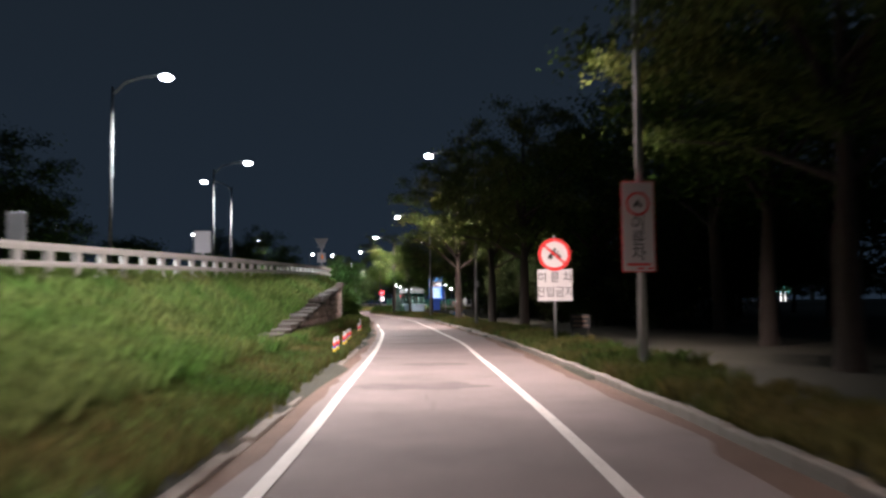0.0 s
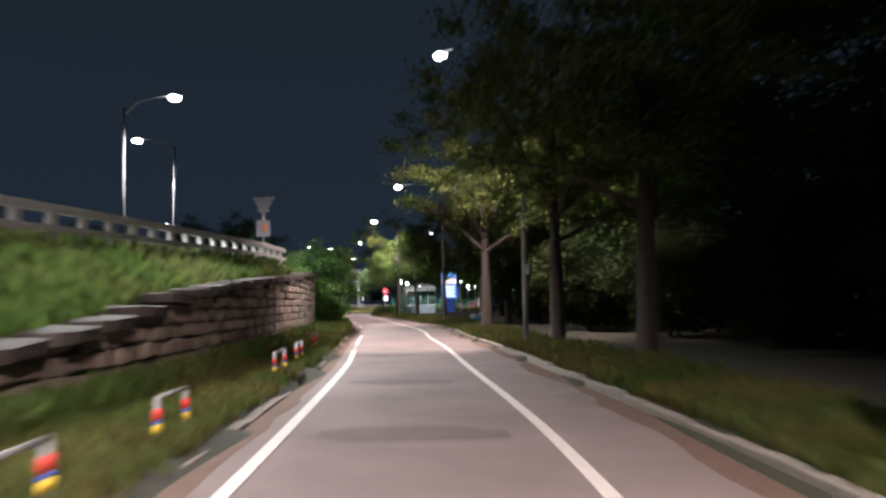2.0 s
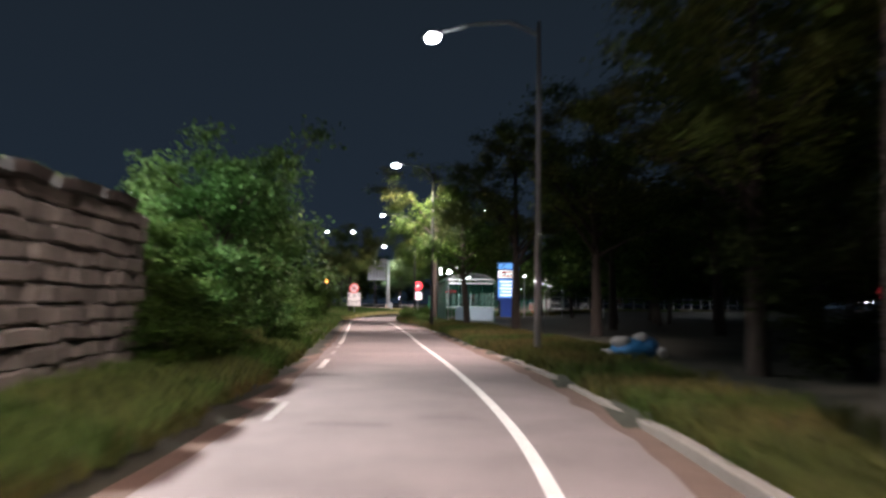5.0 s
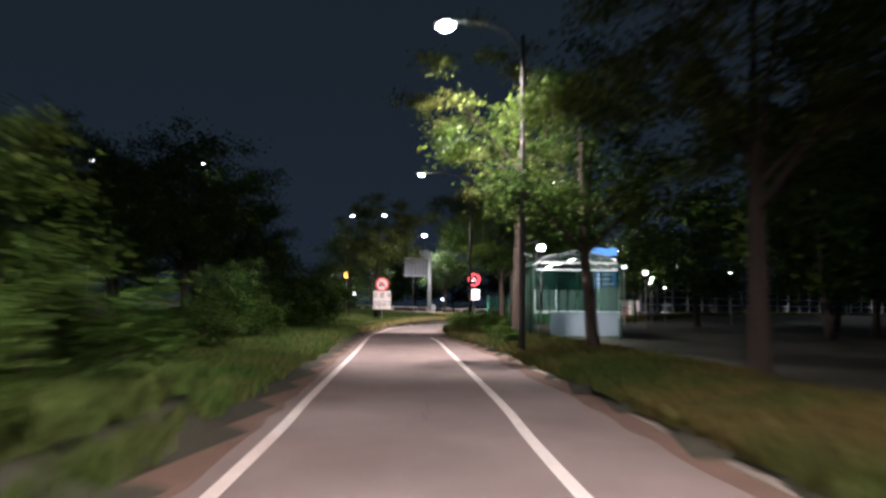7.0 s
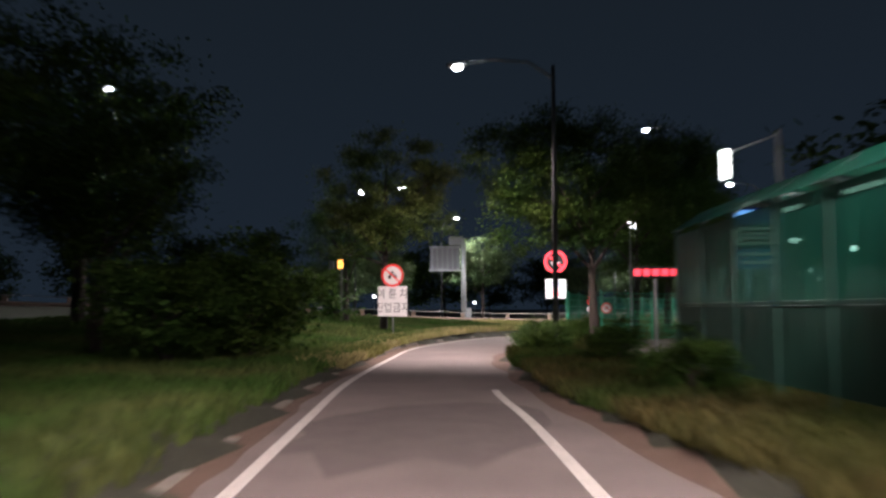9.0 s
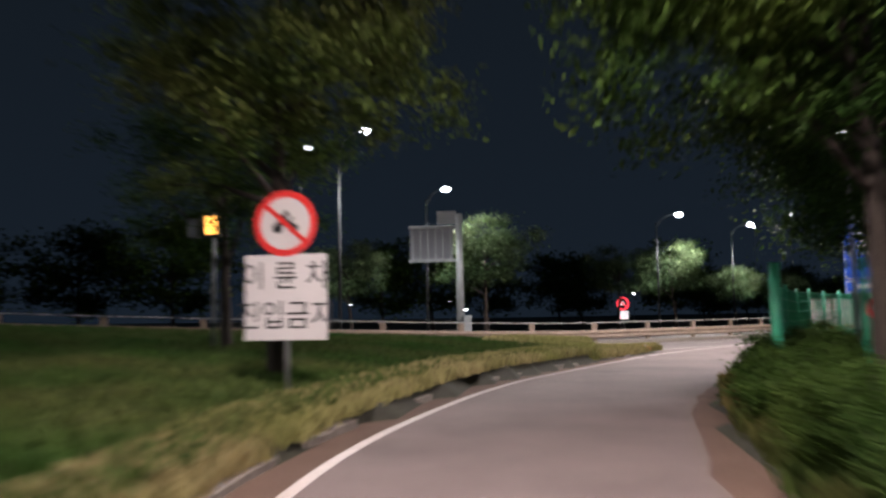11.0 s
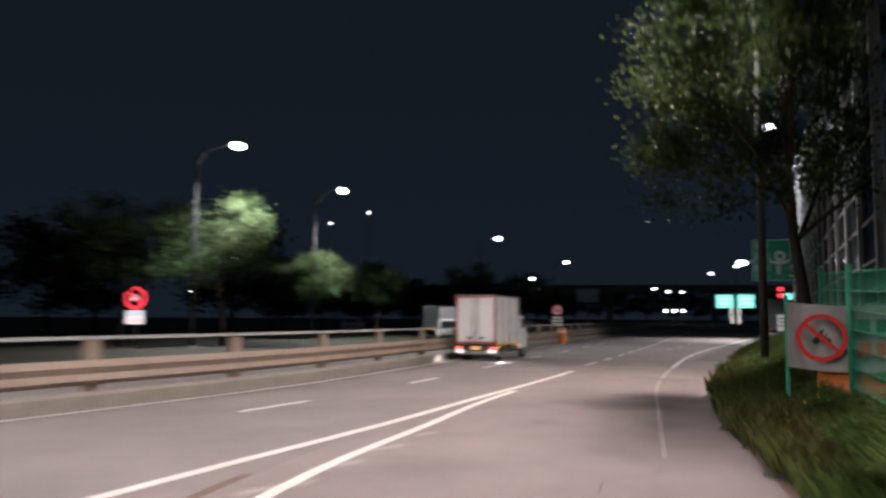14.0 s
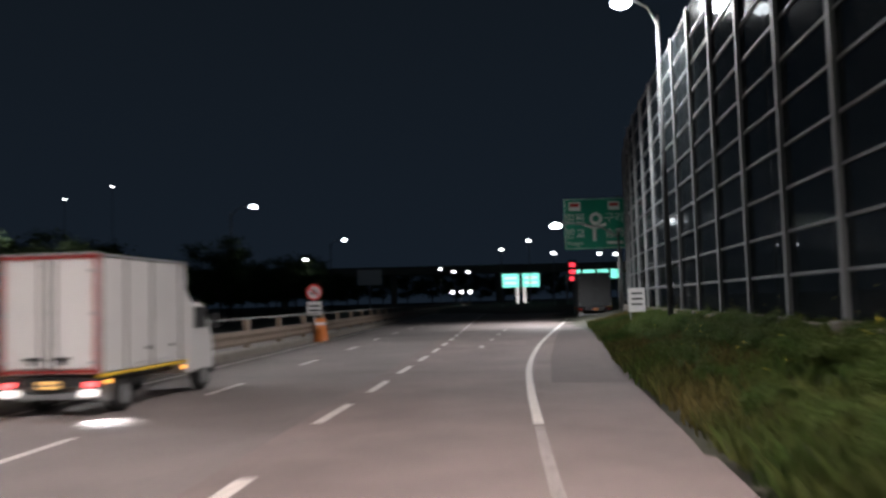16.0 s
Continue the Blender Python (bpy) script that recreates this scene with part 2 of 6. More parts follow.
def sweep(name, curve, profile, mat, closed=True):
    """A profile of (right, up) points swept along a curve."""
    c = np.asarray(curve, float)
    d = np.gradient(c[:, :2], axis=0)
    d /= np.linalg.norm(d, axis=1)[:, None]
    z = c[:, 2] if c.shape[1] > 2 else np.zeros(len(c))
    v, f, w = [], [], len(profile)
    for i in range(len(c)):
        for o, u in profile:
            v.append((c[i, 0] + d[i, 1] * o, c[i, 1] - d[i, 0] * o, z[i] + u))
    for i in range(len(c) - 1):
        for k in range(w if closed else w - 1):
            a, b = i * w + k, i * w + (k + 1) % w
            f.append((a, b, b + w, a + w))
    if closed:
        f.append(tuple(range(w))[::-1])
        f.append(tuple(range((len(c) - 1) * w, len(c) * w)))
    me = bpy.data.meshes.new(name)
    me.from_pydata(v, [], f)
    me.materials.append(M[mat])
    return me


def at_len(c, s):
    """Place and heading (radians, 0 = +y, clockwise) at s metres along curve c."""
    seg = np.linalg.norm(np.diff(c[:, :2], axis=0), axis=1)
    cum = np.concatenate([[0], np.cumsum(seg)])
    i = int(min(np.searchsorted(cum, s, side="right") - 1, len(seg) - 1))
    t = (s - cum[i]) / seg[i]
    p = c[i] * (1 - t) + c[i + 1] * t
    d = c[i + 1] - c[i]
    return p, math.atan2(d[0], d[1])


def length(c):
    return float(np.linalg.norm(np.diff(c[:, :2], axis=0), axis=1).sum())


def distance(px, py, c):
    """Distance of many points from a polyline."""
    best = np.full(px.shape, 1e9)
    for a, b in zip(c[:-1], c[1:]):
        d = b[:2] - a[:2]
        t = np.clip(((px - a[0]) * d[0] + (py - a[1]) * d[1]) / (d @ d), 0, 1)
        best = np.minimum(best, np.hypot(px - a[0] - t * d[0], py - a[1] - t * d[1]))
    return best


def inside(px, py, poly):
    """Which points lie in a polygon."""
    r = np.zeros(px.shape, bool)
    j = len(poly) - 1
    for i in range(len(poly)):
        (xi, yi), (xj, yj) = poly[i][:2], poly[j][:2]
        hit = ((yi > py) != (yj > py)) & (px < (xj - xi) * (py - yi) / (yj - yi + 1e-12) + xi)
        r ^= hit
        j = i
    return r


def text_mesh(words, size, mat, name="lettering"):
    """Flat raised lettering, upright in the xz plane, facing -y, centred."""
    cu = bpy.data.curves.new(name, "FONT")
    cu.body, cu.size, cu.extrude, cu.align_x, cu.align_y = words, size, 0.003, "CENTER", "CENTER"
    ob = bpy.data.objects.new(name, cu)
    me = bpy.data.meshes.new_from_object(ob)
    bpy.data.objects.remove(ob)
    me.transform(Matrix.Rotation(radians(90), 4, "X"))
    me.materials.clear()
    me.materials.append(M[mat])
    return me

# ---------------------------------------------------------------- plan of the roads
# stations: left line, right line, right edge of the paving
RAMP = [(-1.4, -14, 1.6, -14, 3.3, -14), (-1.55, 6.7, 1.5, 6.6, 3.2, 6.6), (-1.8, 15, 1.3, 15.5, 3.05, 15), (-2.1, 24, 1.0, 24, 2.65, 24),
        (-2.45, 31.6, 0.7, 32, 2.25, 33), (-3.1, 42.2, -0.1, 42.2, 1.55, 42.5), (-3.8, 49.5, -0.7, 50.3, 0.95, 50), (-4.8, 60, -1.6, 59.5, -0.05, 60),
        (-5.25, 66, -2.1, 66.5, -0.5, 67), (-6.6, 76, -3.35, 75.7, -1.5, 75.7), (-8.8, 90.3, -5.7, 90, -3.95, 90), (-9.6, 94.9, -6.45, 95, -4.75, 95),
        (-11.8, 108, -8.75, 108.6, -7.3, 108.8), (-13.3, 116.5, -10.1, 116.5, -8.95, 116.5), (-14.3, 122.5, -11.1, 121.5, -10.2, 121.5),
        (-15.2, 131, -12.3, 131, -11.6, 131), (-15.7, 137.5, -12.2, 137.5, -11.3, 138), (-15.2, 143.3, -11.4, 143.2, -10.6, 143.2),
        (-14.2, 148.5, -10.3, 148, -9.4, 148), (-12.85, 152.5, -9.3, 151.9, -8.2, 151.9), (-10.9, 157.8, -7.6, 156.8, -6.4, 156.9),
        (-8.97, 162.4, -5.8, 161.5, -4.6, 161.4), (-6.17, 167.3, -2.6, 166.4, -1.3, 166.4), (-3.4, 170.9, 0.4, 170.5, 1.5, 170.5), (-1.0, 174.0, 3.6, 174.5, 4.75, 174.5),
        (4.2, 179.9, 8.7, 180, 9.95, 180.0), (10.0, 186.6, 15, 185.8, 16.4, 186.8), (25, 204, 30, 200.5, 31.5, 201.9), (60, 245, 65, 236.5, 67, 238.5)]
ramp_l = spline([(a, b) for a, b, *_ in RAMP])
ramp_r = spline([(c, d) for _, _, c, d, *_ in RAMP])
ramp_k = spline([r[4:] for r in RAMP])
num = 330


def even(c, n=num):
    s = np.concatenate([[0], np.cumsum(np.linalg.norm(np.diff(c[:, :2], axis=0), axis=1))])
    return np.stack([np.interp(np.linspace(0, s[-1], n), s, c[:, k]) for k in range(c.shape[1])], 1)


ramp_l, ramp_r, ramp_k = even(ramp_l), even(ramp_r), even(ramp_k)
ramp_e = side(ramp_l, -0.55)
# foot of the median rail of the highway, running north-east and rising a little towards the south-west
median = even(spline([(-120, 128, 3.0), (-70, 146, 2.2), (-45, 155.3, 1.3), (-30, 161.8, 0.6), (-20, 166.9, 0.2), (-13.2, 171.3, 0), (-8.4, 175.2, 0), (-3.9, 179.6, 0), (0.6, 185, 0),
                      (4.9, 190.1, 0), (10.6, 196.7, 0), (16.6, 203.8, 0), (24.4, 213.2, 0), (45, 238, 0), (80, 279, 0), (140, 346, 0), (200, 415, 0)], 2.0), 400)
hw_line = even(spline([(-110, 119, 2.9), (-68, 138, 2.15), (-42, 149.2, 1.25), (-25, 157, 0.55), (-16, 161.5, 0.15), (-10.1, 165.3, 0), (-6.85, 168.3, 0), (-3.7, 171.5, 0), (-1.25, 174.2, 0), (2.4, 178.1, 0), (5.3, 181.4, 0),
                       (7.14, 183.71, 0), (9.5, 186.3, 0), (12.03, 189.2, 0), (14.5, 191.95, 0), (25, 204, 0), (60, 245, 0), (140, 337, 0), (200, 405, 0)], 2.0), 400)
hw_dash = even(spline([(-112, 123.5, 2.9), (-69, 142, 2.15), (-43, 152.3, 1.25), (-27, 159.5, 0.55), (-18, 164.1, 0.15), (-11.1, 168.85, 0), (-6.17, 173.15, 0), (-1.7, 177.6, 0), (2.8, 183, 0),
                       (7.1, 188.1, 0), (12.8, 194.7, 0), (18.8, 201.8, 0), (26.6, 211.2, 0), (65, 255, 0), (140, 341, 0), (200, 410, 0)], 2.0), 400)
near_edge = side(hw_line, 1.2)


def wall_face(y):
    return np.interp(y, [15, 22, 27, 38, 46, 55, 64, 71], [-4.9, -5.0, -5.2, -5.6, -6.2, -7.0, -8.0, -8.9])


def wall_top(y):
    return np.interp(y, [15, 22, 26.7, 33, 38, 43, 48, 57, 63, 71], [0.2, 0.42, 0.65, 1.2, 1.75, 2.05, 2.3, 2.7, 3.0, 3.2])


def rail_x(y):
    return np.interp(y, [-15, 0, 16, 28, 40, 52, 60], [-10.6, -9.8, -8.9, -8.2, -7.9, -7.8, -8.0])


def deck(y):
    return np.interp(y, [-15, 0, 16, 28, 54, 75, 92], [1.3, 1.6, 1.95, 2.3, 3.05, 3.2, 0.6])


ramp_poly = np.vstack([ramp_e, ramp_k[::-1]])
hw_poly = np.vstack([near_edge[:, :2], side(median, -10)[::-1][:, :2]])
# painted gore between the two edge lines, from the tip of the grass to where the lines meet
gore_a = ramp_l[(ramp_l[:, 1] > 162.6) & (ramp_l[:, 1] < 178)]
gore_b = hw_line[(hw_line[:, 0] > -9.9) & (hw_line[:, 1] < 179.5)][:, :2]
gore_poly = np.vstack([gore_a, gore_b[::-1]])


def height(x, y):
    """Height of the ground."""
    x, y = np.asarray(x, float), np.asarray(y, float)
    h = 0.10 + 0.05 * np.sin(x * 0.9 + 1.3 * np.sin(y * 0.37)) * np.sin(y * 0.61 + x * 0.2)
    edge_l = np.interp(y, ramp_e[:, 1], ramp_e[:, 0])
    # bank up to the road on the west
    left = y < 95
    wf, wt, rx, dk = wall_face(y), wall_top(y), rail_x(y), deck(y)
    soft = np.clip((edge_l - 0.6 - x) / np.maximum(edge_l - 0.6 - rx, 0.5), 0, 1)
    bank = 0.12 + (dk - 0.12) * soft ** 1.3
    up = wt - 0.05 + (dk - wt + 0.05) * np.clip((wf - 0.4 - x) / np.maximum(wf - 0.4 - rx, 0.4), 0, 1)
    foot = 0.12 + 0.22 * np.clip((edge_l - 0.6 - x) / 3.0, 0, 1)
    walled = np.where(x < wf - 0.4, up, foot)
    blend = np.clip((y - 16) / 6, 0, 1)
    west = bank * (1 - blend) + walled * blend
    west = np.where(y > 71, np.where(x < wf - 0.4, np.minimum(up, np.interp(y, [71, 73, 78], [3.2, 1.6, 0.45])), foot), west)
    h = np.where(left & (x < edge_l - 0.6), np.where(y > 92, h, west), h)
    # slope of the verge on the east, falling to a path
    e = np.interp(y, ramp_k[:, 1], ramp_k[:, 0])
    h = np.where((y < 150) & (x > e + 0.4), h + 0.12 * np.clip((x - e - 0.4) / 1.5, 0, 1), h)
    # grassy island and the bank towards the highway
    mz = np.interp(x * 0.80 + (y - 170) * 0.60, [-95, -55, -33, -19, -9, 0], [3.0, 2.2, 1.3, 0.62, 0.2, 0])
    dm = distance(x, y, median[40:240:3])
    h = np.where((y > 120) & (x < -12), np.maximum(h, np.minimum(mz, 2.5) - np.clip(dm - 9, 0, 40) * 0.06), h)
    h = np.where(inside(x, y, hw_poly), mz - 0.25, h)
    h = np.where(inside(x, y, ramp_poly) | inside(x, y, gore_poly), -0.15, h)
    # bank rising to the foot of the noise barrier
    off = (x - e) * 0.72
    h = h + np.where((y > 164) & (off > 0.2), 0.62 * np.clip((off - 0.2) / 2.6, 0, 1) * np.clip((y - 166) / 9, 0, 1), 0)
    return h


def grown(a, b, fine, far):
    """Coordinates fine between a and b and coarser outwards to far."""
    c = list(np.arange(a, b, fine))
    s, lo, hi = fine, a, b
    outl, outh = [], []
    while lo > -far:
        s *= 1.35
        lo -= s
        hi += s
        outl.append(lo)
        outh.append(hi)
    return np.array(outl[::-1] + c + [b] + outh)


gx, gy = grown(-26, 26, 0.5, 2500), grown(-14, 215, 0.5, 2500)
GX, GY = np.meshgrid(gx, gy)
GZ = height(GX.ravel(), GY.ravel()).reshape(GX.shape)
nx, ny = len(gx), len(gy)
idx = np.arange(nx * ny).reshape(ny, nx)
quads = np.stack([idx[:-1, :-1], idx[:-1, 1:], idx[1:, 1:], idx[1:, :-1]], -1).reshape(-1, 4)
gme = bpy.data.meshes.new("ground")
gme.from_pydata(np.stack([GX.ravel(), GY.ravel(), GZ.ravel()], 1).tolist(), [], quads.tolist())
gme.materials.append(M["soil"])
gme.shade_smooth()
ground = setting("ground", gme, "soil", "dark turf and bare soil beside the road at night", "ground")

# ---------------------------------------------------------------- paving and markings
road = setting("road", strip_mesh("road", ramp_e, ramp_k, 0.0, "asphalt", 8), "asphalt", "worn headlight-tinted grey asphalt of a one-lane slip road", "road")
highway = setting("highway", strip_mesh("highway", side(median, -0.2), near_edge, -0.004, "asphalt_hw", 6), "asphalt_hw", "grey asphalt carriageway of a highway", "road")
highway_far = setting("highway_opposite", strip_mesh("highway_opposite", side(median, -9.5), side(median, -0.2), -0.004, "asphalt_hw", 4), "asphalt_hw",
                      "grey asphalt of the opposite carriageway", "road")


gore_bm = bmesh.new()
ga, gb = even(gore_a, 30), even(gore_b, 30)
gv = [[gore_bm.verts.new((c[0], c[1], -0.008)) for c in pair] for pair in zip(ga, gb)]
for a, b in zip(gv, gv[1:]):
    gore_bm.faces.new((a[0], b[0], b[1], a[1]))
setting("gore_paving", gore_bm, "asphalt", "headlight-tinted grey asphalt of the painted gore between slip road and highway", "road")


def run_to(c, x, y):
    """Metres along curve c to its point nearest to x, y."""
    k = int(np.argmin(np.hypot(c[:, 0] - x, c[:, 1] - y)))
    return length(c[:k + 1]) if k else 0.0


def line_along(c, a, b, width, mat, z=0.005, name="line"):
    """A painted line on curve c from a to b metres along it."""
    p = np.array([at_len(c, s)[0] for s in np.arange(a, b + 0.01, min(1.0, (b - a) / 2))])
    return strip_mesh(name, side(p, -width / 2), side(p, width / 2), z, mat)


markings = tagged(new("road_markings"), "white painted edge lines and lane dashes on the asphalt", "road marking", kind="structure")
Ll, Lr = length(ramp_l), length(ramp_r)
def left_to(y):
    return run_to(ramp_l, float(np.interp(y, ramp_l[:, 1], ramp_l[:, 0])), y)


for a, b in ((-14, 49), (52.6, 62.5), (75.5, 78.8), (86.3, 161)):
    part("edge_line", line_along(ramp_l, left_to(a), left_to(b), 0.15, "paint", 0.010), "paint", markings)
part("edge_line", line_along(ramp_l, left_to(161), run_to(ramp_l, 0.6, 176.0), 0.15, "paint", 0.010), "paint", markings)
for a, b in ((49, 52.6), (66.5, 69.5), (80.5, 82), (84, 86.3)):
    part("edge_line", line_along(ramp_l, left_to(a), left_to(b), 0.12, "paint_worn", 0.008), "paint", markings, "worn white edge line")
for a, b in ((0, 60), (60, 108), (108, 136.3)):
    part("edge_line", line_along(ramp_r, a, b, 0.15, "paint"), "paint", markings)
start = int(np.argmin(np.hypot(hw_line[:, 0] + 42, hw_line[:, 1] - 149)))
hl = hw_line[start:]
part("edge_line", line_along(hl, 0, run_to(hl, 5.35, 181.5), 0.17, "paint"), "paint", markings)
d0_ = run_to(hw_dash, -6.17, 173.15)
for k in range(-5, 24):
    part("lane_dash", line_along(hw_dash, d0_ + k * 6.7, d0_ + 2.4 + k * 6.7, 0.13, "paint"), "paint", markings)
d1_ = run_to(hw_line, 7.14, 183.71)
for k in range(26):
    part("lane_dash", line_along(hw_line, d1_ + k * 3.65, d1_ + 2.0 + k * 3.65, 0.14, "paint", 0.014), "paint", markings)
thin = even(spline([(-1.9, 167.3), (-0.3, 169.55), (1.6, 172.2), (3.1, 174.3), (5.2, 177.0), (6.95, 179.1), (9.5, 182.05), (11.73, 184.6), (14.9, 188.1), (19.35, 192.65), (25.6, 198.7), (45.4, 217.4), (60, 232)]))
part("edge_line", line_along(thin, 0, run_to(thin, 5.8, 177.7), 0.06, "paint_worn"), "paint", markings, "worn white edge line")
part("edge_line", line_along(thin, run_to(thin, 5.8, 177.7), run_to(thin, 9.0, 181.5), 0.12, "paint_worn", 0.016), "paint", markings, "worn white edge line")
part("edge_line", line_along(thin, run_to(thin, 9.0, 181.5), 75, 0.13, "paint", 0.016), "paint", markings)
part("edge_line", line_along(side(median, 0.75), 40, 330, 0.13, "paint"), "paint", markings)
for k in range(4):
    c_ = Vector((19.6 + k * 3.4, 195.6 + k * 3.55, 0.004))
    part("lane_dash", box(c_, (0.14, 0.9, 0.006), rot=Matrix.Rotation(radians(-43), 4, "Z")), "paint", markings)
for k in range(7):
    q = Vector((-8.9 + k * 0.85, 164.3 + k * 0.95, 0))
    bar = bmesh.new()
    add_box(bar, (q.x, q.y, 0.0), (1.25 - k * 0.15, 0.16, 0.006), rot=Matrix.Rotation(radians(22), 4, "Z"))
    part("hatch_bar", bar, "paint_worn", markings)

rnd = random.Random(4)
cracks = tagged(new("asphalt_cracks"), "thin dark cracks and tar seams in the asphalt", "crack", kind="structure")
for x, y, a, n in ((9.0, 178.2, 44, 9), (11.5, 180.4, 40, 7), (6.0, 174.8, 60, 5), (-0.2, 12, 5, 10), (-1.6, 36, 80, 7), (-3.0, 55, 10, 12), (-7.5, 92, 8, 10), (-12.8, 128, 15, 9), (-12.9, 146, 70, 6), (-5, 165, 48, 9)):
    p, q = Vector((x, y)), []
    for k in range(n):
        q.append((p.x, p.y))
        th = radians(a + rnd.uniform(-28, 28))
        p = p + Vector((math.sin(th), math.cos(th))) * rnd.uniform(0.25, 0.5)
    q = np.array(q)
    part("crack", strip_mesh("crack", side(q, -0.011), side(q, 0.011), 0.0025, "patch"), "patch", cracks)
repairs = tagged(new("asphalt_repairs"), "dark asphalt patches and tar stains, one partly painted shade", "asphalt patch", kind="structure")
# the big patch at y 115.9 is repair and painted shade in one
for x, y, w, h_ in ((-0.4, 15.5, 2.4, 1.6), (-0.2, 21, 1.8, 1.2), (-0.9, 31.5, 2.6, 1.3), (-1.4, 38, 2.2, 1.0), (-2.6, 46.5, 2.4, 1.6), (-4.2, 66.6, 1.1, 0.35), (-2.9, 67.4, 0.9, 0.25),
                     (-11.5, 115.9, 3.5, 6.0), (-11.8, 152, 1.2, 0.5), (-10.4, 153.6, 1.0, 0.4), (-6.6, 162, 1.2, 0.5)):
    ring = bmesh.new()
    n = 18
    vs = [ring.verts.new((x + w / 2 * math.cos(6.283 * k / n) * rnd.uniform(0.75, 1.15), y + h_ / 2 * math.sin(6.283 * k / n) * rnd.uniform(0.7, 1.2), 0.003)) for k in range(n)]
    ring.faces.new(vs)
    part("patch", ring, "patch", repairs)

pl = even(np.array([(12.74, 185.13), (17.4, 190.0), (26.4, 199.0), (41.2, 213.4)]), 30)
pr = even(np.array([(13.65, 184.0), (16.0, 185.9), (27.9, 197.2), (42.5, 211.6)]), 30)
part("patch", strip_mesh("patch", pl, pr, 0.003, "patch", 2), "patch", repairs, "newer dark asphalt on the hard shoulder")

# reddish dirt washed along both edges of the paving
washed = tagged(new("edge_dirt"), "reddish brown dirt washed along the edges of the asphalt", "dirt", kind="structure")
for c, sg, lo_, hi_ in ((ramp_e, 1, 0.26, 0.12), (ramp_k, -1, 0.36, 0.34)):
    w_ = np.array([lo_ + hi_ * noise.noise(Vector((k * 0.23, sg * 3.0, 0))) + 0.15 * noise.noise(Vector((k * 0.9, sg, 4))) for k in range(len(c))])
    d0 = np.gradient(c[:, :2], axis=0)
    d0 /= np.linalg.norm(d0, axis=1)[:, None]
    if sg > 0:
        w_ = w_ + np.interp(c[:, 1], [122, 130, 158, 162], [0, 0.25, 0.25, 0])
    inner = c.copy()
    inner[:, 0] += d0[:, 1] * w_ * sg
    inner[:, 1] -= d0[:, 0] * w_ * sg
    n_ = int(np.sum(c[:, 1] < (160 if sg > 0 else 157)))
    part("dirt_strip", strip_mesh("dirt_strip", c[:n_] if sg > 0 else inner[:n_], inner[:n_] if sg > 0 else c[:n_], 0.004, "dirt", 2), "dirt", washed)

for c, sg in ((ramp_e, -1), (ramp_k, 1)):
    sel = c[(c[:, 1] > 66) & (c[:, 1] < 168)]
    a_, b_ = side(sel, sg * -0.01), side(sel, sg * (0.75 if sg < 0 else 0.4))
    if sg < 0:
        far_ = np.clip((sel[:, 1] - 112) / 10, 0, 1)[:, None]
        b_ = b_ * (1 - far_) + side(sel, -0.12) * far_
    part("shoulder_strip", strip_mesh("shoulder_strip", b_ if sg < 0 else a_, a_ if sg < 0 else b_, 0.0025, "dirt", 3), "dirt", washed)

# kerbs: low concrete stones along the paving
kerb = tagged(new("kerb"), "row of weathered concrete kerbstones along the verge", "kerb", kind="structure")
stone_bm = box((0, 0, 0.03), (0.17, 0.96, 0.30), 0.02)
stone_me = mesh_of("kerbstone", stone_bm, "concrete")
rk = side(ramp_k, 0.10)
for k in range(120):
    p, a = at_len(rk, 8 + k * 1.0)
    part("kerbstone", stone_me, "concrete", kerb, at=Matrix.Translation((p[0], p[1], rnd.uniform(-0.08, -0.03) - (0.12 if p[1] > 80 else 0.05 if p[1] > 66 else 0))) @ Matrix.Rotation(-a + rnd.uniform(-0.01, 0.01), 4, "Z"))
lk = side(ramp_e, -0.10)
for k in list(range(70)) + list(range(108, 182)):
    p, a = at_len(lk, 6 + k * 1.0)
    if rnd.random() < (0.12 if p[1] < 110 else 0.5) or p[1] > 162:
        continue
    part("kerbstone", stone_me, "concrete", kerb, at=Matrix.Translation((p[0], p[1], rnd.uniform(-0.12, -0.06) - (0.06 if p[1] < 72 else 0.08 if p[1] < 125 else -0.01))) @ Matrix.Rotation(-a + rnd.uniform(-0.02, 0.02), 4, "Z"))


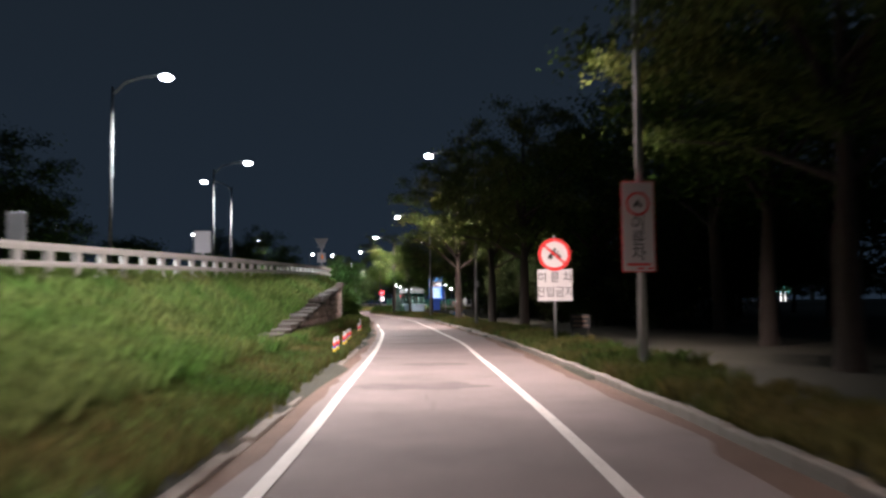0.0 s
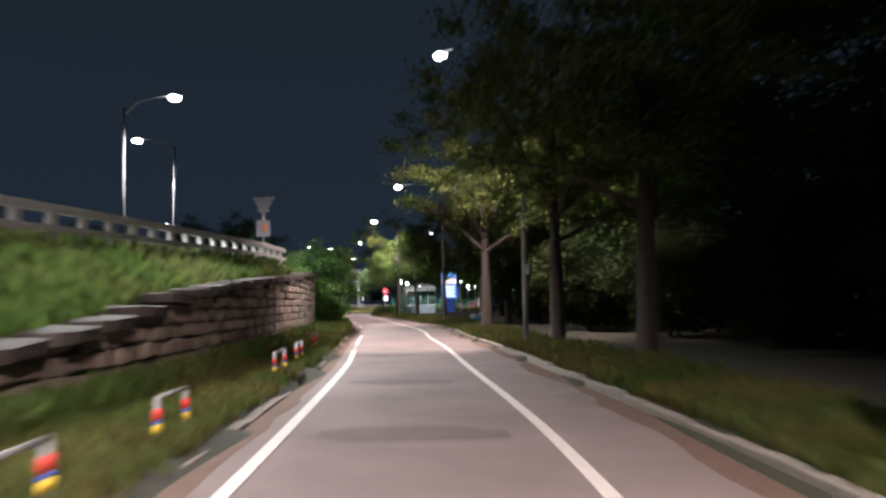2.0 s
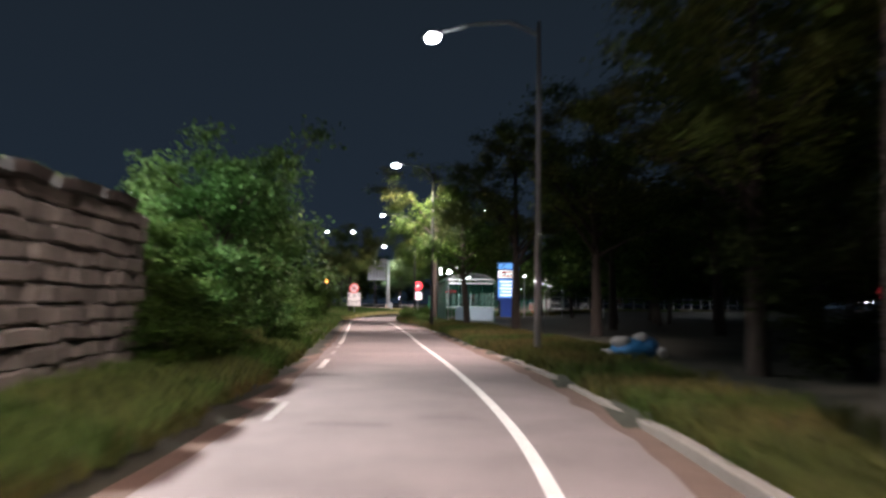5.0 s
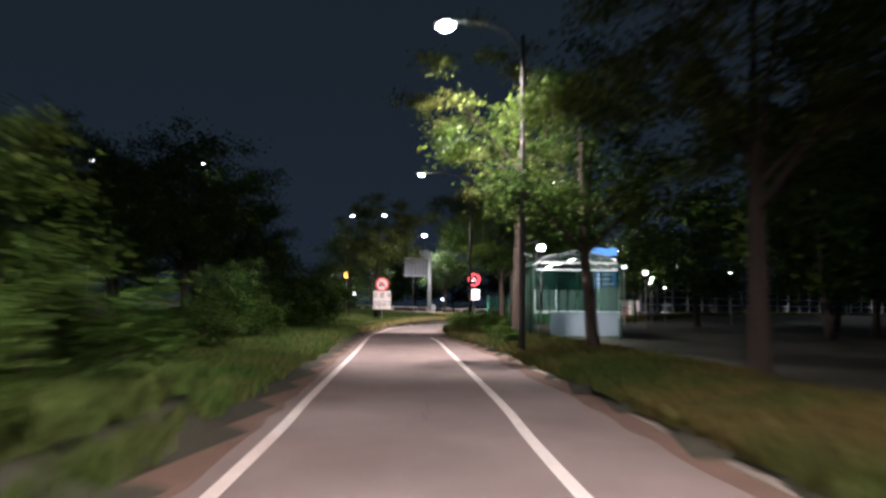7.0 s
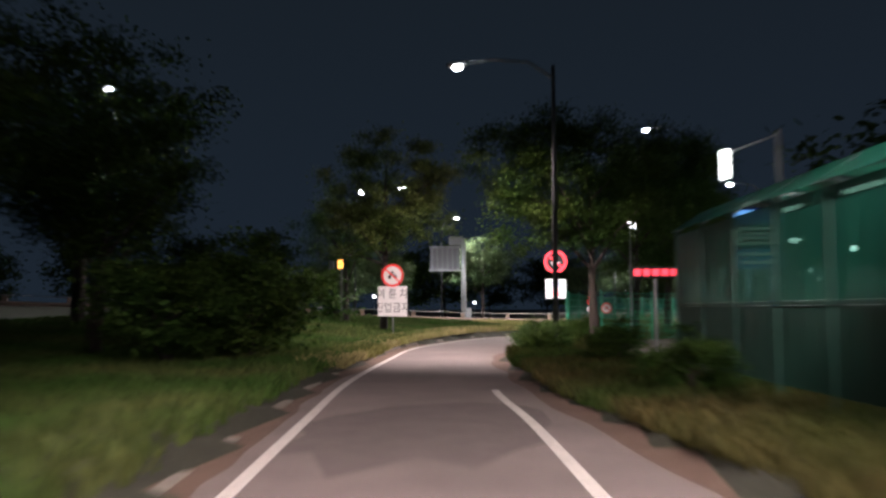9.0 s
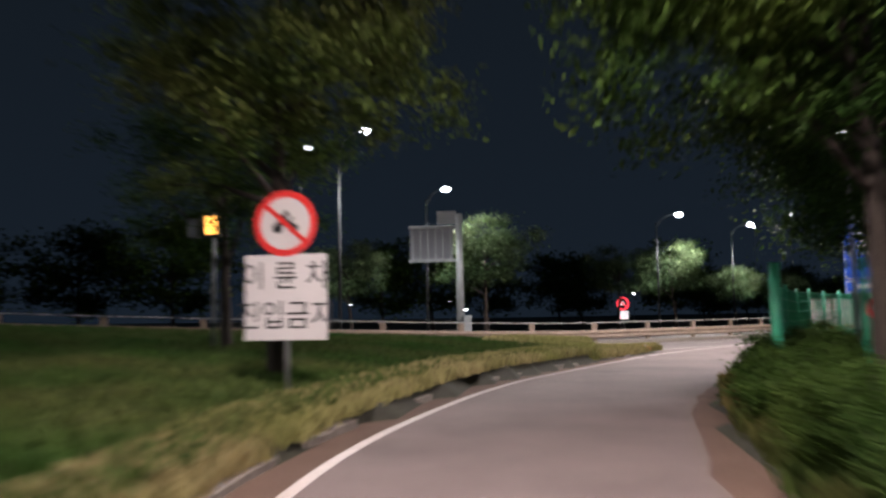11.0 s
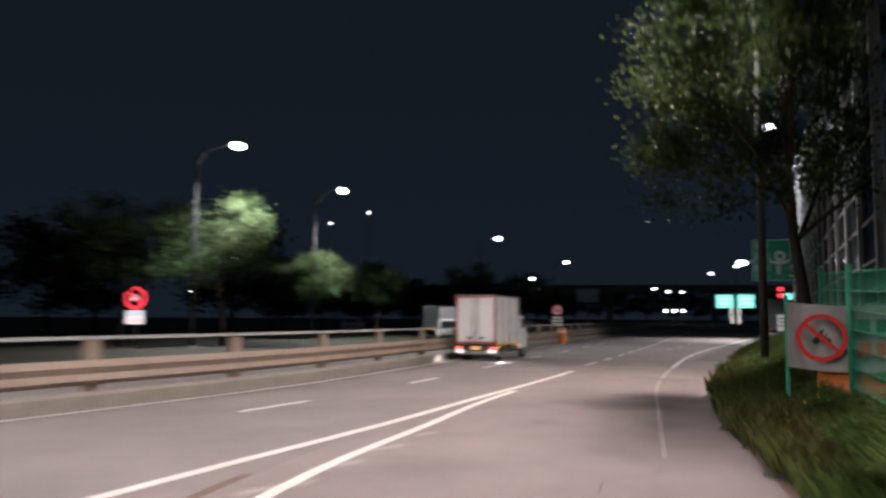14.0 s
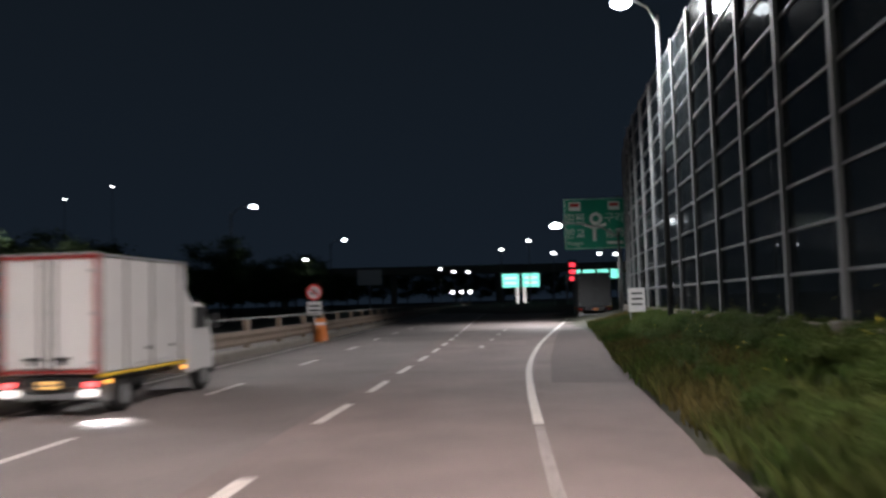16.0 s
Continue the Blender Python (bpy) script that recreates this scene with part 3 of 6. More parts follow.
# ---------------------------------------------------------------- street lamps
def street_lamp(base, heading, reach, tall, lit, power=0.0, label="", cone=165, tilt=0, tone=(0.96, 0.98, 1.0), aim=None, glass=1.0, shaft="steel"):
    """A steel pole with one curved arm; heading in degrees is the way that the arm points (0 = +y, clockwise)."""
    t = thing("street_lamp", label or "tall galvanised steel street lamp with a lit white head", "street lamp", pose(*base, 0, 0, -heading), "street lamps")
    part("pole", rod((0, 0, 0), (0, 0, tall - 0.5), 0.10, 0.06, 14), shaft, t, smooth=True)
    part("base_plate", box((0, 0, 0.02), (0.36, 0.36, 0.04), 0.008), "steel", t)
    arm = bmesh.new()
    add_tube(arm, [(0, 0, tall - 0.9), (0, 0.25 * reach, tall - 0.25), (0, 0.6 * reach, tall + 0.02), (0, reach - 0.3, tall + 0.08)], [0.05, 0.045, 0.04, 0.035])
    part("arm", arm, "steel", t, smooth=True)
    part("lamp_head", box((0, reach, tall + 0.08), (0.30, 0.75, 0.12), 0.04), "steel", t)
    g = bmesh.new()
    bmesh.ops.create_uvsphere(g, u_segments=14, v_segments=8, radius=1, matrix=Matrix.Translation((0, reach, tall - 0.02)) @ Matrix.Diagonal((0.26 * glass, 0.36 * glass, 0.18 * glass, 1)))
    part("lens", g, lit, t, "glowing white lens", smooth=True)
    if power:
        ld = bpy.data.lights.new("street_light", "SPOT")
        ld.energy, ld.spot_size, ld.spot_blend, ld.shadow_soft_size, ld.color = power, radians(cone), 0.75, 0.25, tone
        lo = new("street_light", ld)
        lo.matrix_world = pose(*base, 0, 0, -heading) @ Matrix.Translation((0, reach, tall - 0.34)) @ Matrix.Rotation(radians(0 if aim is None else heading - aim), 4, "Z") @ Matrix.Rotation(radians(tilt), 4, "X")
    return t


# first lamp stands behind the start, unseen; added to light the near road
LAMPS = [((5.2, -13.5, 0.2), -55, 3.4, 10.4), ((4.1, 16.9, 0.2), -55, 3.0, 10.4), ((2.0, 49.4, 0.2), -40, 4.4, 10.9), ((-1.2, 79.3, 0.2), -50, 4.3, 10.0), ((-6.3, 105.2, 0.2), -82, 2.35, 9.8), ((-10.0, 131.0, 0.2), -68, 3.5, 9.6), ((-2.2, 158.6, 0.2), -45, 3.0, 13.3), ((6.03, 174.2, 0.2), -69, 2.5, 11.6)]
for b, hd_, rc, tl in LAMPS:
    last = b[1] > 125
    power = POWER * (1.1 if b[1] < 0 else 0.7 if b[1] < 20 else 0.74 if b[1] < 60 else 0.68 if b[1] < 90 else 0.75 if b[1] < 125 else 0.68 if b[1] < 140 else 1.3 if b[1] < 165 else 1.05)
    # power and warm tones also stand in for headlights on the road
    lamp = street_lamp(b, hd_, rc, tl, "lamp", power, "", 125 if b[1] == 131.0 else 150 if last else 134, 30 if b[1] == 158.6 else 20 if last else 26, (1.0, 0.82, 0.79) if b[1] < 60 else (1.0, 0.85, 0.84) if b[1] < 150 else (1.0, 0.90, 0.905) if b[1] < 165 else (1.0, 0.90, 0.87),
                {49.4: 14, 105.2: 18, 131.0: 5, 158.6: -95}.get(b[1]), 0.55 if b[1] == 131.0 else 0.85, "weathered" if b[1] > 100 else "steel")
    if b[1] == 49.4:
        part("junction_box", box((0.06, -0.14, 2.45), (0.2, 0.16, 0.34), 0.02), "rail", lamp, "small grey box strapped to the pole")
# lamps on the raised road in the west and along the highway: head places, arm pointing at the road
# first head is out of view, added in the row to light the bank
HEADS = [(-13.6, 18.0, 13.0, 90), (-14.4, 42.3, 13.5, 90), (-15.8, 66.3, 13.1, 90), (-23.9, 81.7, 13.9, -90), (-32.1, 142.4, 12.6, 120),
         (-28.2, 177.8, 12.3, 150), (-23.0, 171.0, 11.6, 124), (-20.5, 184.9, 10.5, 130), (-2.5, 200.1, 10.0, 120), (6.7, 215.0, 10.5, 130),
         # head at x 37.1 stands nearer than true, to light the direction sign
         (32.4, 243.6, 10.7, 130), (63.4, 281.6, 11.3, 130), (58.7, 285.1, 8.5, 130), (23.5, 192.3, 11.6, -47), (37.1, 209.7, 6.0, -47)]
for x, y, z, hd_ in HEADS:
    r = 2.8 if y < 100 else 1.2 if x == 23.5 else 3.7 if x == 37.1 else 2.1
    a = radians(hd_)
    bx, by = x - math.sin(a) * r, y - math.cos(a) * r
    g0 = float(height(bx, by))
    street_lamp((bx, by, g0), hd_, r, z - g0, "lamp", POWER * (2.5 if y < 100 else 0.55 if x == 37.1 else 0.6 if x > 20 else 0.2 if x < -30 else 0.6 if x < -15 else 0.8) if y < 225 else 0, "", 160 if x > 20 else 128 if y < 100 else 142, 16 if x < 20 and y > 100 else 0, shaft="weathered")

# ---------------------------------------------------------------- vegetation
def leaf_mesh(name, centres, per, spread, size, mat, seed, droop=0.0):
    """Many small leaves: each a folded rhombus, gathered in clumps round the centres."""
    r = np.random.RandomState(seed)
    c = np.repeat(np.asarray(centres, float), per, axis=0)
    n = len(c)
    p = c + np.clip(r.normal(0, 1, (n, 3)), -1.7, 1.7) * np.asarray(spread) * r.uniform(0.3, 1.0, (n, 1))
    ax = r.normal(0, 1, (n, 3))
    ax[:, 2] = ax[:, 2] * 0.45 - droop
    ax /= np.linalg.norm(ax, axis=1)[:, None]
    up = r.normal(0, 0.6, (n, 3)) + np.array([0, 0, 1.0])
    sd = np.cross(ax, up)
    sd /= np.linalg.norm(sd, axis=1)[:, None]
    ln = size * r.uniform(0.6, 1.35, (n, 1))
    v = np.stack([p - ax * ln * 0.5, p + sd * ln * 0.27, p + ax * ln * 0.5, p - sd * ln * 0.27], 1).reshape(-1, 3)
    f = np.arange(4 * n).reshape(-1, 4)
    me = bpy.data.meshes.new(name)
    me.from_pydata(v.tolist(), [], f.tolist())
    me.materials.append(M[mat])
    return me


def make_tree(label, category, seed, trunk_h, trunk_r, crown, clumps, per, leaf, mat, limbs=6, clump=0.75, name="tree", shift=(0, 0)):
    """A tapered trunk with limbs; crown = (radius, bottom, top) filled unevenly with leaf clumps. Built at the origin."""
    r = random.Random(seed)
    R, zb, zt = crown
    t = thing(name, label, category, group="trees" if name == "tree" else "bushes")
    bm = bmesh.new()
    lean = Vector((r.uniform(-0.3, 0.3), r.uniform(-0.3, 0.3), 0))
    top = zb + (zt - zb) * 0.75
    pts = [Vector((0, 0, -0.2)), Vector((0, 0, 0.25)) + lean * 0.05, Vector((0, 0, trunk_h * 0.6)) + lean * 0.5, Vector((0, 0, trunk_h)) + lean, Vector((lean.x * 1.6, lean.y * 1.6, top))]
    add_tube(bm, pts, [trunk_r * 1.5, trunk_r * 1.1, trunk_r * 0.9, trunk_r * 0.7, trunk_r * 0.15], 10)
    centres = []
    for k in range(limbs):
        a = 6.283 * k / limbs + r.uniform(-0.4, 0.4)
        s = pts[2].lerp(pts[4], r.uniform(0.15, 0.65))
        ln = R * r.uniform(0.65, 1.05)
        e = s + Vector((math.cos(a) * ln, math.sin(a) * ln, r.uniform(0.1, 0.55) * (zt - zb)))
        mid = s.lerp(e, 0.5) + Vector((0, 0, r.uniform(0.0, 0.5)))
        add_tube(bm, [s, mid, e], [trunk_r * 0.42, trunk_r * 0.26, trunk_r * 0.06], 6)
        centres += [mid, e, s.lerp(e, 0.75) + Vector((r.uniform(-.6, .6), r.uniform(-.6, .6), r.uniform(-.3, .6)))]
    while len(centres) < clumps:
        v = Vector((r.gauss(0, 1), r.gauss(0, 1), r.gauss(0, 1))).normalized() * (r.uniform(0.35, 1.0) ** 0.6)
        wob = 1 + 0.28 * math.sin(3 * math.atan2(v.y, v.x) + seed) + 0.15 * math.sin(5 * v.z + seed * 2)
        z = (zb + zt) / 2 + v.z * (zt - zb) / 2
        centres.append(Vector((v.x * R * wob + lean.x + shift[0], v.y * R * wob + lean.y + shift[1], z)))
    part("trunk", bm, "bark", t, smooth=True)
    part("crown", leaf_mesh("crown", centres, per, (clump, clump, clump * 0.6), leaf, mat, seed), mat, t)
    return t


def place(ob, x, y, turn=0.0, s=1.0, dz=-0.05, sz=None):
    z = float(height(np.array([x]), np.array([y]))[0]) + dz
    return Matrix.Translation((x, y, z)) @ Matrix.Rotation(turn, 4, "Z") @ Matrix.Diagonal((s, s, sz or s, 1))


def plant(template, spots, first=True):
    """Puts the template on the first spot and copies of it on the others: (x, y, turn, scale)."""
    for i, (x, y, a, s) in enumerate(spots):
        m = place(template, x, y, a, s)
        if i == 0:
            template.matrix_basis = m
        else:
            base = template.matrix_basis.copy()
            template.matrix_basis = Matrix()
            copy_thing(template, m)
            template.matrix_basis = base


broad = make_tree("broad-leaved roadside tree with yellow-green leaves under a lamp", "tree", 11, 3.6, 0.24, (3.9, 4.0, 11.6), 120, 215, 0.16, "leaf", 9, 0.48)
plant(broad, [(1.2, 63.0, 0.3, 1.12), (4.0, 40.5, 4.0, 1.0), (2.9, 47.9, 1.2, 0.95), (2.9, 73.0, 5.2, 0.9), (7.4, 15.0, 3.3, 1.0),
             (2.0, 92.5, 0.7, 1.0), (-1.4, 98.7, 1.9, 0.95)])
sparse = make_tree("thin-crowned roadside tree with sparse lit leaf sprays", "tree", 19, 5.6, 0.2, (2.8, 5.4, 11.8), 72, 120, 0.15, "leaf", 8, 0.42, shift=(-1.5, -0.4))
plant(sparse, [(-6.6, 110.6, 0.0, 1.0)])
shade = make_tree("tall broad-leaved tree, darkness of the unlit strip in its leaves", "tree", 23, 4.2, 0.26, (4.2, 4.0, 12.5), 80, 170, 0.25, "leafdarkshade", 8, 0.9)
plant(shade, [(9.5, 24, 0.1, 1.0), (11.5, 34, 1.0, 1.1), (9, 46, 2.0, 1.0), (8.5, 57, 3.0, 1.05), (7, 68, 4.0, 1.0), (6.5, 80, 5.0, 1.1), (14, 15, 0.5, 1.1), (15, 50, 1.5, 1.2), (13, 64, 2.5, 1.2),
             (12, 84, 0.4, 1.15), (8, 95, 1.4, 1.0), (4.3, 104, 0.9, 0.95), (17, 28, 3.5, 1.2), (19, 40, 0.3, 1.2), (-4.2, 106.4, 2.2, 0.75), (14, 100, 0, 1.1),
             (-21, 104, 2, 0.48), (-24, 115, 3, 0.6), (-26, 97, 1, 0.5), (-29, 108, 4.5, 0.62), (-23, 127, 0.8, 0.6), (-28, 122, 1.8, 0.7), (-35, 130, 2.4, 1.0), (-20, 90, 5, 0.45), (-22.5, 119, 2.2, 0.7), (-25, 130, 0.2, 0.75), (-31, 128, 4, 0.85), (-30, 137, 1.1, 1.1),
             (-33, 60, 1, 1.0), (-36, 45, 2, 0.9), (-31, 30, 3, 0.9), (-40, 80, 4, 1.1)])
over = make_tree("leafy tree with yellow-green leaf clumps behind the sign", "tree", 37, 3.6, 0.18, (3.1, 4.0, 9.7), 130, 260, 0.135, "leaf", 10, 0.46, shift=(0.5, -0.6))
plant(over, [(-18.3, 143.4, 0.0, 1.0)])
# trees over the road edge take the darkened leaf too, to look unlit
reach_tree = make_tree("dark-leaved tree reaching over the slip road from the fence", "tree", 47, 3.2, 0.2, (3.7, 3.7, 10.2), 170, 330, 0.135, "leafdarkshade", 11, 0.6, shift=(-1.3, 0.2))
plant(reach_tree, [(-8.5, 141.4, 0.0, 1.0)])
edge_tree = make_tree("dense dark-leaved tree behind the hedge", "tree", 41, 2.6, 0.19, (3.3, 2.6, 9.0), 95, 260, 0.13, "leafdarkshade", 8, 0.65)
hang_tree = make_tree("spreading dark-leaved tree hanging over the road edge", "tree", 43, 2.9, 0.2, (2.9, 2.4, 10.2), 200, 460, 0.125, "leafdarkshade", 11, 0.7)
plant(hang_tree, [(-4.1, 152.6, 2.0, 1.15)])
# missing light on this crown is put into its leaf colour
guide_tree = make_tree("spreading tree overhanging the road edge behind the banner, leaves painted dim", "tree", 59, 3.0, 0.13, (2.9, 2.9, 9.4), 110, 300, 0.125, "leafunlit", 11, 0.5, shift=(-0.7, -0.3))
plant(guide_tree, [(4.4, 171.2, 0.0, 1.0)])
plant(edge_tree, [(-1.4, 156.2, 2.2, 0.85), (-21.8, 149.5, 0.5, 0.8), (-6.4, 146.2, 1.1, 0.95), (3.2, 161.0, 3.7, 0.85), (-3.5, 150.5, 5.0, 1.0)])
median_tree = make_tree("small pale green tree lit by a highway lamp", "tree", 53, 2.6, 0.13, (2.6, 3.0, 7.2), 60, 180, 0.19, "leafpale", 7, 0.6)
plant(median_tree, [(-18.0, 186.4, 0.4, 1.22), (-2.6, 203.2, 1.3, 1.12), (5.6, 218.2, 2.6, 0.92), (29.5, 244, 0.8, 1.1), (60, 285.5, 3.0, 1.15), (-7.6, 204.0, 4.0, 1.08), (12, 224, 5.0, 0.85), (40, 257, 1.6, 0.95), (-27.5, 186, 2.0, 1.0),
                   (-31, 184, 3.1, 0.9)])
backwood = make_tree("dark tree of the wood beyond the highway", "tree", 67, 2.5, 0.2, (4.5, 1.6, 10.0), 60, 90, 0.5, "leafdarkshade", 6, 1.2)
rw = random.Random(9)
spots = []
for k in range(34):
    q = at_len(side(median, -30 - rw.uniform(0, 16)), 20 + k * 9.2)[0]
    spots.append((float(q[0]), float(q[1]), rw.uniform(0, 6), rw.uniform(0.75, 1.15)))
for x, y in ((24, 8), (27, 20), (25, 31), (29, 43), (26, 55), (28, 67), (25, 78), (29, 90), (24, 102), (33, 14), (35, 37), (36, 60), (36, 84), (27, 113), (22, 122), (8.5, 112), (13, 108), (12, 120), (18, 116), (16, 128), (21, 132), (33, 108), (30, 103), (37, 118), (11, 132), (27, 128), (21, 60), (23, 66), (19.5, 55), (42, 112), (5.3, 118), (9.8, 123), (6.5, 141)):
    spots.append((x + rw.uniform(-1.5, 1.5), y, rw.uniform(0, 6), rw.uniform(0.85, 1.1)))
for x, y in ((-44, 92), (-42, 110), (-38, 70), (-46, 58), (-44, 30), (-48, 126), (-40, 12)):
    spots.append((x, y, rw.uniform(0, 6), rw.uniform(0.9, 1.2)))
for k in range(-9, 10):
    spots.append((168 + k * 7.4, 405 - k * 4.3, rw.uniform(0, 6), rw.uniform(1.1, 1.4)))
plant(backwood, spots)
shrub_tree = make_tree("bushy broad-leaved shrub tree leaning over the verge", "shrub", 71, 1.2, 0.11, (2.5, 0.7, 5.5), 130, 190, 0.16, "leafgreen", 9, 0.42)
# same shrub with a darker leaf colour standing in for the verge's shade
dim_shrub = make_tree("shrub tree on the verge with shade put into its leaves", "shrub", 73, 1.2, 0.11, (2.5, 0.7, 5.2), 90, 210, 0.16, "leafdarkshade", 9, 0.55)
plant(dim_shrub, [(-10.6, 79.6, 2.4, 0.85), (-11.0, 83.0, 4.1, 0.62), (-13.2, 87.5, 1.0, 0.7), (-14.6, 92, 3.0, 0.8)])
# darkness under the trees is in the leaf colour of these shrubs
shade_shrub = make_tree("shrub in the strip of trees, its darkness put into the leaves", "shrub", 79, 1.2, 0.1, (2.4, 0.3, 4.8), 80, 170, 0.18, "leafunlit", 8, 0.55)
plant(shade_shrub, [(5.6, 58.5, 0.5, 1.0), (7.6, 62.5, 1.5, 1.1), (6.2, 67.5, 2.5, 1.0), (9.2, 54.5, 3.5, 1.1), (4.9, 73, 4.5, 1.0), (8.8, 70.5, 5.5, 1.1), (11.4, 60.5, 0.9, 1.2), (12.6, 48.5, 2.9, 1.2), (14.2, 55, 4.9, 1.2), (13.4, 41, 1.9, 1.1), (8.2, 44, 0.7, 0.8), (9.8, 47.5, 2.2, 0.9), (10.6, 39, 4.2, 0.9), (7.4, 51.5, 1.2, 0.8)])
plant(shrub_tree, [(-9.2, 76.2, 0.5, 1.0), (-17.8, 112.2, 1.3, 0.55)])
low_bush = make_tree("low dark green bush on the verge", "bush", 83, 0.35, 0.05, (1.15, 0.1, 1.7), 46, 170, 0.10, "leafdarkshade", 7, 0.3, name="bush")
plant(low_bush, [(-8.15, 70.5, 0.9, 0.85), (-8.6, 72.2, 3.0, 1.15), (-18.5, 127.5, 0.4, 1.9), (-20, 130.5, 1.4, 2.0), (-19.2, 124, 2.4, 1.6), (-10.6, 77.6, 0.1, 0.9), (-9.4, 72.8, 3.3, 0.9), (-6.9, 109.8, 1.1, 0.5), (-7.7, 118.5, 2.8, 0.6), (-8.6, 124.5, 5, 0.6),
                (-10.5, 86.6, 2.2, 0.95), (-11.2, 89.4, 4.4, 0.9), (-9.2, 81.2, 1.7, 0.8), (-9.7, 84.2, 3.9, 0.75), (-15.2, 104, 0.8, 0.9), (-17, 112, 2.6, 1.2), (-13, 95, 3.6, 0.8), (-8.0, 138.5, 0.2, 0.45), (-8.2, 144.6, 2.0, 0.6)])
hedge = make_tree("bright green weeds and shrubs along the road edge", "bush", 97, 0.2, 0.03, (0.85, 0.05, 1.05), 44, 190, 0.075, "leafweed", 6, 0.25, name="bush")
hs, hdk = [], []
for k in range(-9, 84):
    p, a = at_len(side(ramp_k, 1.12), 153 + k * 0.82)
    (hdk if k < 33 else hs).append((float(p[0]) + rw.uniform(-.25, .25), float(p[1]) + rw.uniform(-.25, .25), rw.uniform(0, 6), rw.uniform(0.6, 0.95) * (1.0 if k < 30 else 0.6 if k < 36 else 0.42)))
    if k > 18:
        p, a = at_len(side(ramp_k, 2.7), 153 + k * 0.82)
        hs.append((float(p[0]) + rw.uniform(-.4, .4), float(p[1]) + rw.uniform(-.4, .4), rw.uniform(0, 6), rw.uniform(0.85, 1.25) * (0.5 if k < 36 else 0.36)))
for k in range(34, 84):
    p, a = at_len(side(ramp_k, 1.9), 153.4 + k * 0.82)
    hs.append((float(p[0]) + rw.uniform(-.35, .35), float(p[1]) + rw.uniform(-.35, .35), rw.uniform(0, 6), rw.uniform(0.3, 0.5)))
plant(hedge, hs)
# hedge under the trees gets darker leaves in place of their shade
dim_hedge = make_tree("low road-edge shrub, shade of the trees put into its leaves", "bush", 99, 0.2, 0.03, (0.85, 0.05, 1.0), 44, 190, 0.07, "leafdarkshade", 6, 0.25, name="bush")
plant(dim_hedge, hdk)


def grass_field(name, label, n, where, tall, mat, seed):
    """Tufts of grass blades scattered by where(r, n) -> x, y."""
    r = np.random.RandomState(seed)
    x, y = where(r, n)
    z = np.maximum(height(x, y), 0.015)
    B = 6
    x, y, z = (np.repeat(q, B) for q in (x, y, z))
    m = len(x)
    a = r.uniform(0, 6.283, m)
    h = tall * r.uniform(0.5, 1.25, m)
    lean = r.uniform(0.1, 0.7, m) * h
    x0, y0 = x + r.normal(0, 0.05, m), y + r.normal(0, 0.05, m)
    w = 0.012 + 0.012 * r.uniform(0, 1, m)
    px, py = np.cos(a), np.sin(a)
    v = np.stack([np.stack([x0 - py * w, y0 + px * w, z - 0.02], 1), np.stack([x0 + py * w, y0 - px * w, z - 0.02], 1),
                  np.stack([x0 + px * lean * 0.4 + py * w * .7, y0 + py * lean * 0.4 - px * w * .7, z + h * 0.65], 1),
                  np.stack([x0 + px * lean, y0 + py * lean, z + h], 1)], 1).reshape(-1, 3)
    me = bpy.data.meshes.new(name)
    me.from_pydata(v.tolist(), [], np.arange(4 * m).reshape(-1, 4).tolist())
    me.materials.append(M[mat])
    return tagged(new(name, me), label, "grass", kind="stuff")


def beside(c, lo, hi, a, b):
    """Random points between lo and hi metres to the right of curve c, from a to b metres along it."""
    def f(r, n):
        s = r.uniform(a, b, n)
        pts = np.array([at_len(c, q)[0][:2] for q in np.linspace(a, b, 300)])
        nrm = side(pts, 1.0) - pts
        i = np.clip(((s - a) / (b - a) * 299).astype(int), 0, 298)
        o = lo + (hi - lo) * r.uniform(0, 1, n) ** 1.2
        j = r.uniform(0, 1, (n, 1))
        q = pts[i] * (1 - j) + pts[i + 1] * j + nrm[i] * o[:, None]
        ok = ~inside(q[:, 0], q[:, 1], ramp_poly) & ~inside(q[:, 0], q[:, 1], hw_poly) & ~inside(q[:, 0], q[:, 1], gore_poly)
        return q[ok, 0], q[ok, 1]
    return f


grass_field("bank_grass", "long green grass on the bank below the guard rail", 25000, beside(ramp_e, -7.5, -1.7, 2, 72), 0.40, "grassgreen", 1)
grass_field("verge_grass", "short green grass round the reflector hoops", 9000, beside(ramp_e, -2.6, -0.25, 2, 72), 0.15, "grassgreen", 14)
grass_field("verge_grass", "short yellowed grass along the kerb", 9000, beside(ramp_e, -2.4, -0.15, 2, 96), 0.19, "grass", 2)
grass_field("verge_grass", "patchy dry grass of the verge beside the kerb", 9500, beside(ramp_k, 0.2, 2.1, 8, 192), 0.19, "grass", 3)
grass_field("verge_grass", "dry grass tufts behind the kerb", 4500, beside(ramp_k, 0.18, 1.3, 8, 190), 0.26, "grass", 4)
grass_field("verge_grass", "green grass of the verge under the trees", 17000, beside(ramp_e, -7.0, -0.3, 82, 160), 0.27, "grassgreen", 5)
grass_field("island_grass", "mown green grass between slip road and highway", 34000, beside(ramp_e, -16, -0.4, 134, 180), 0.22, "grassdeep", 6)
grass_field("island_grass", "dry pale grass at the edge of the slip road", 5000, beside(ramp_e, -1.25, 0.02, 140, 182), 0.22, "drygrass", 7)
grass_field("hedge_grass", "tall weeds below the noise barrier", 14000, beside(ramp_k, 0.04, 5.0, 160, 235), 0.26, "grass", 8)
grass_field("verge_grass", "dark weeds in the shade of the shrubs", 7000, beside(ramp_e, -5.0, -0.3, 74, 108), 0.34, "grassgreen", 9)
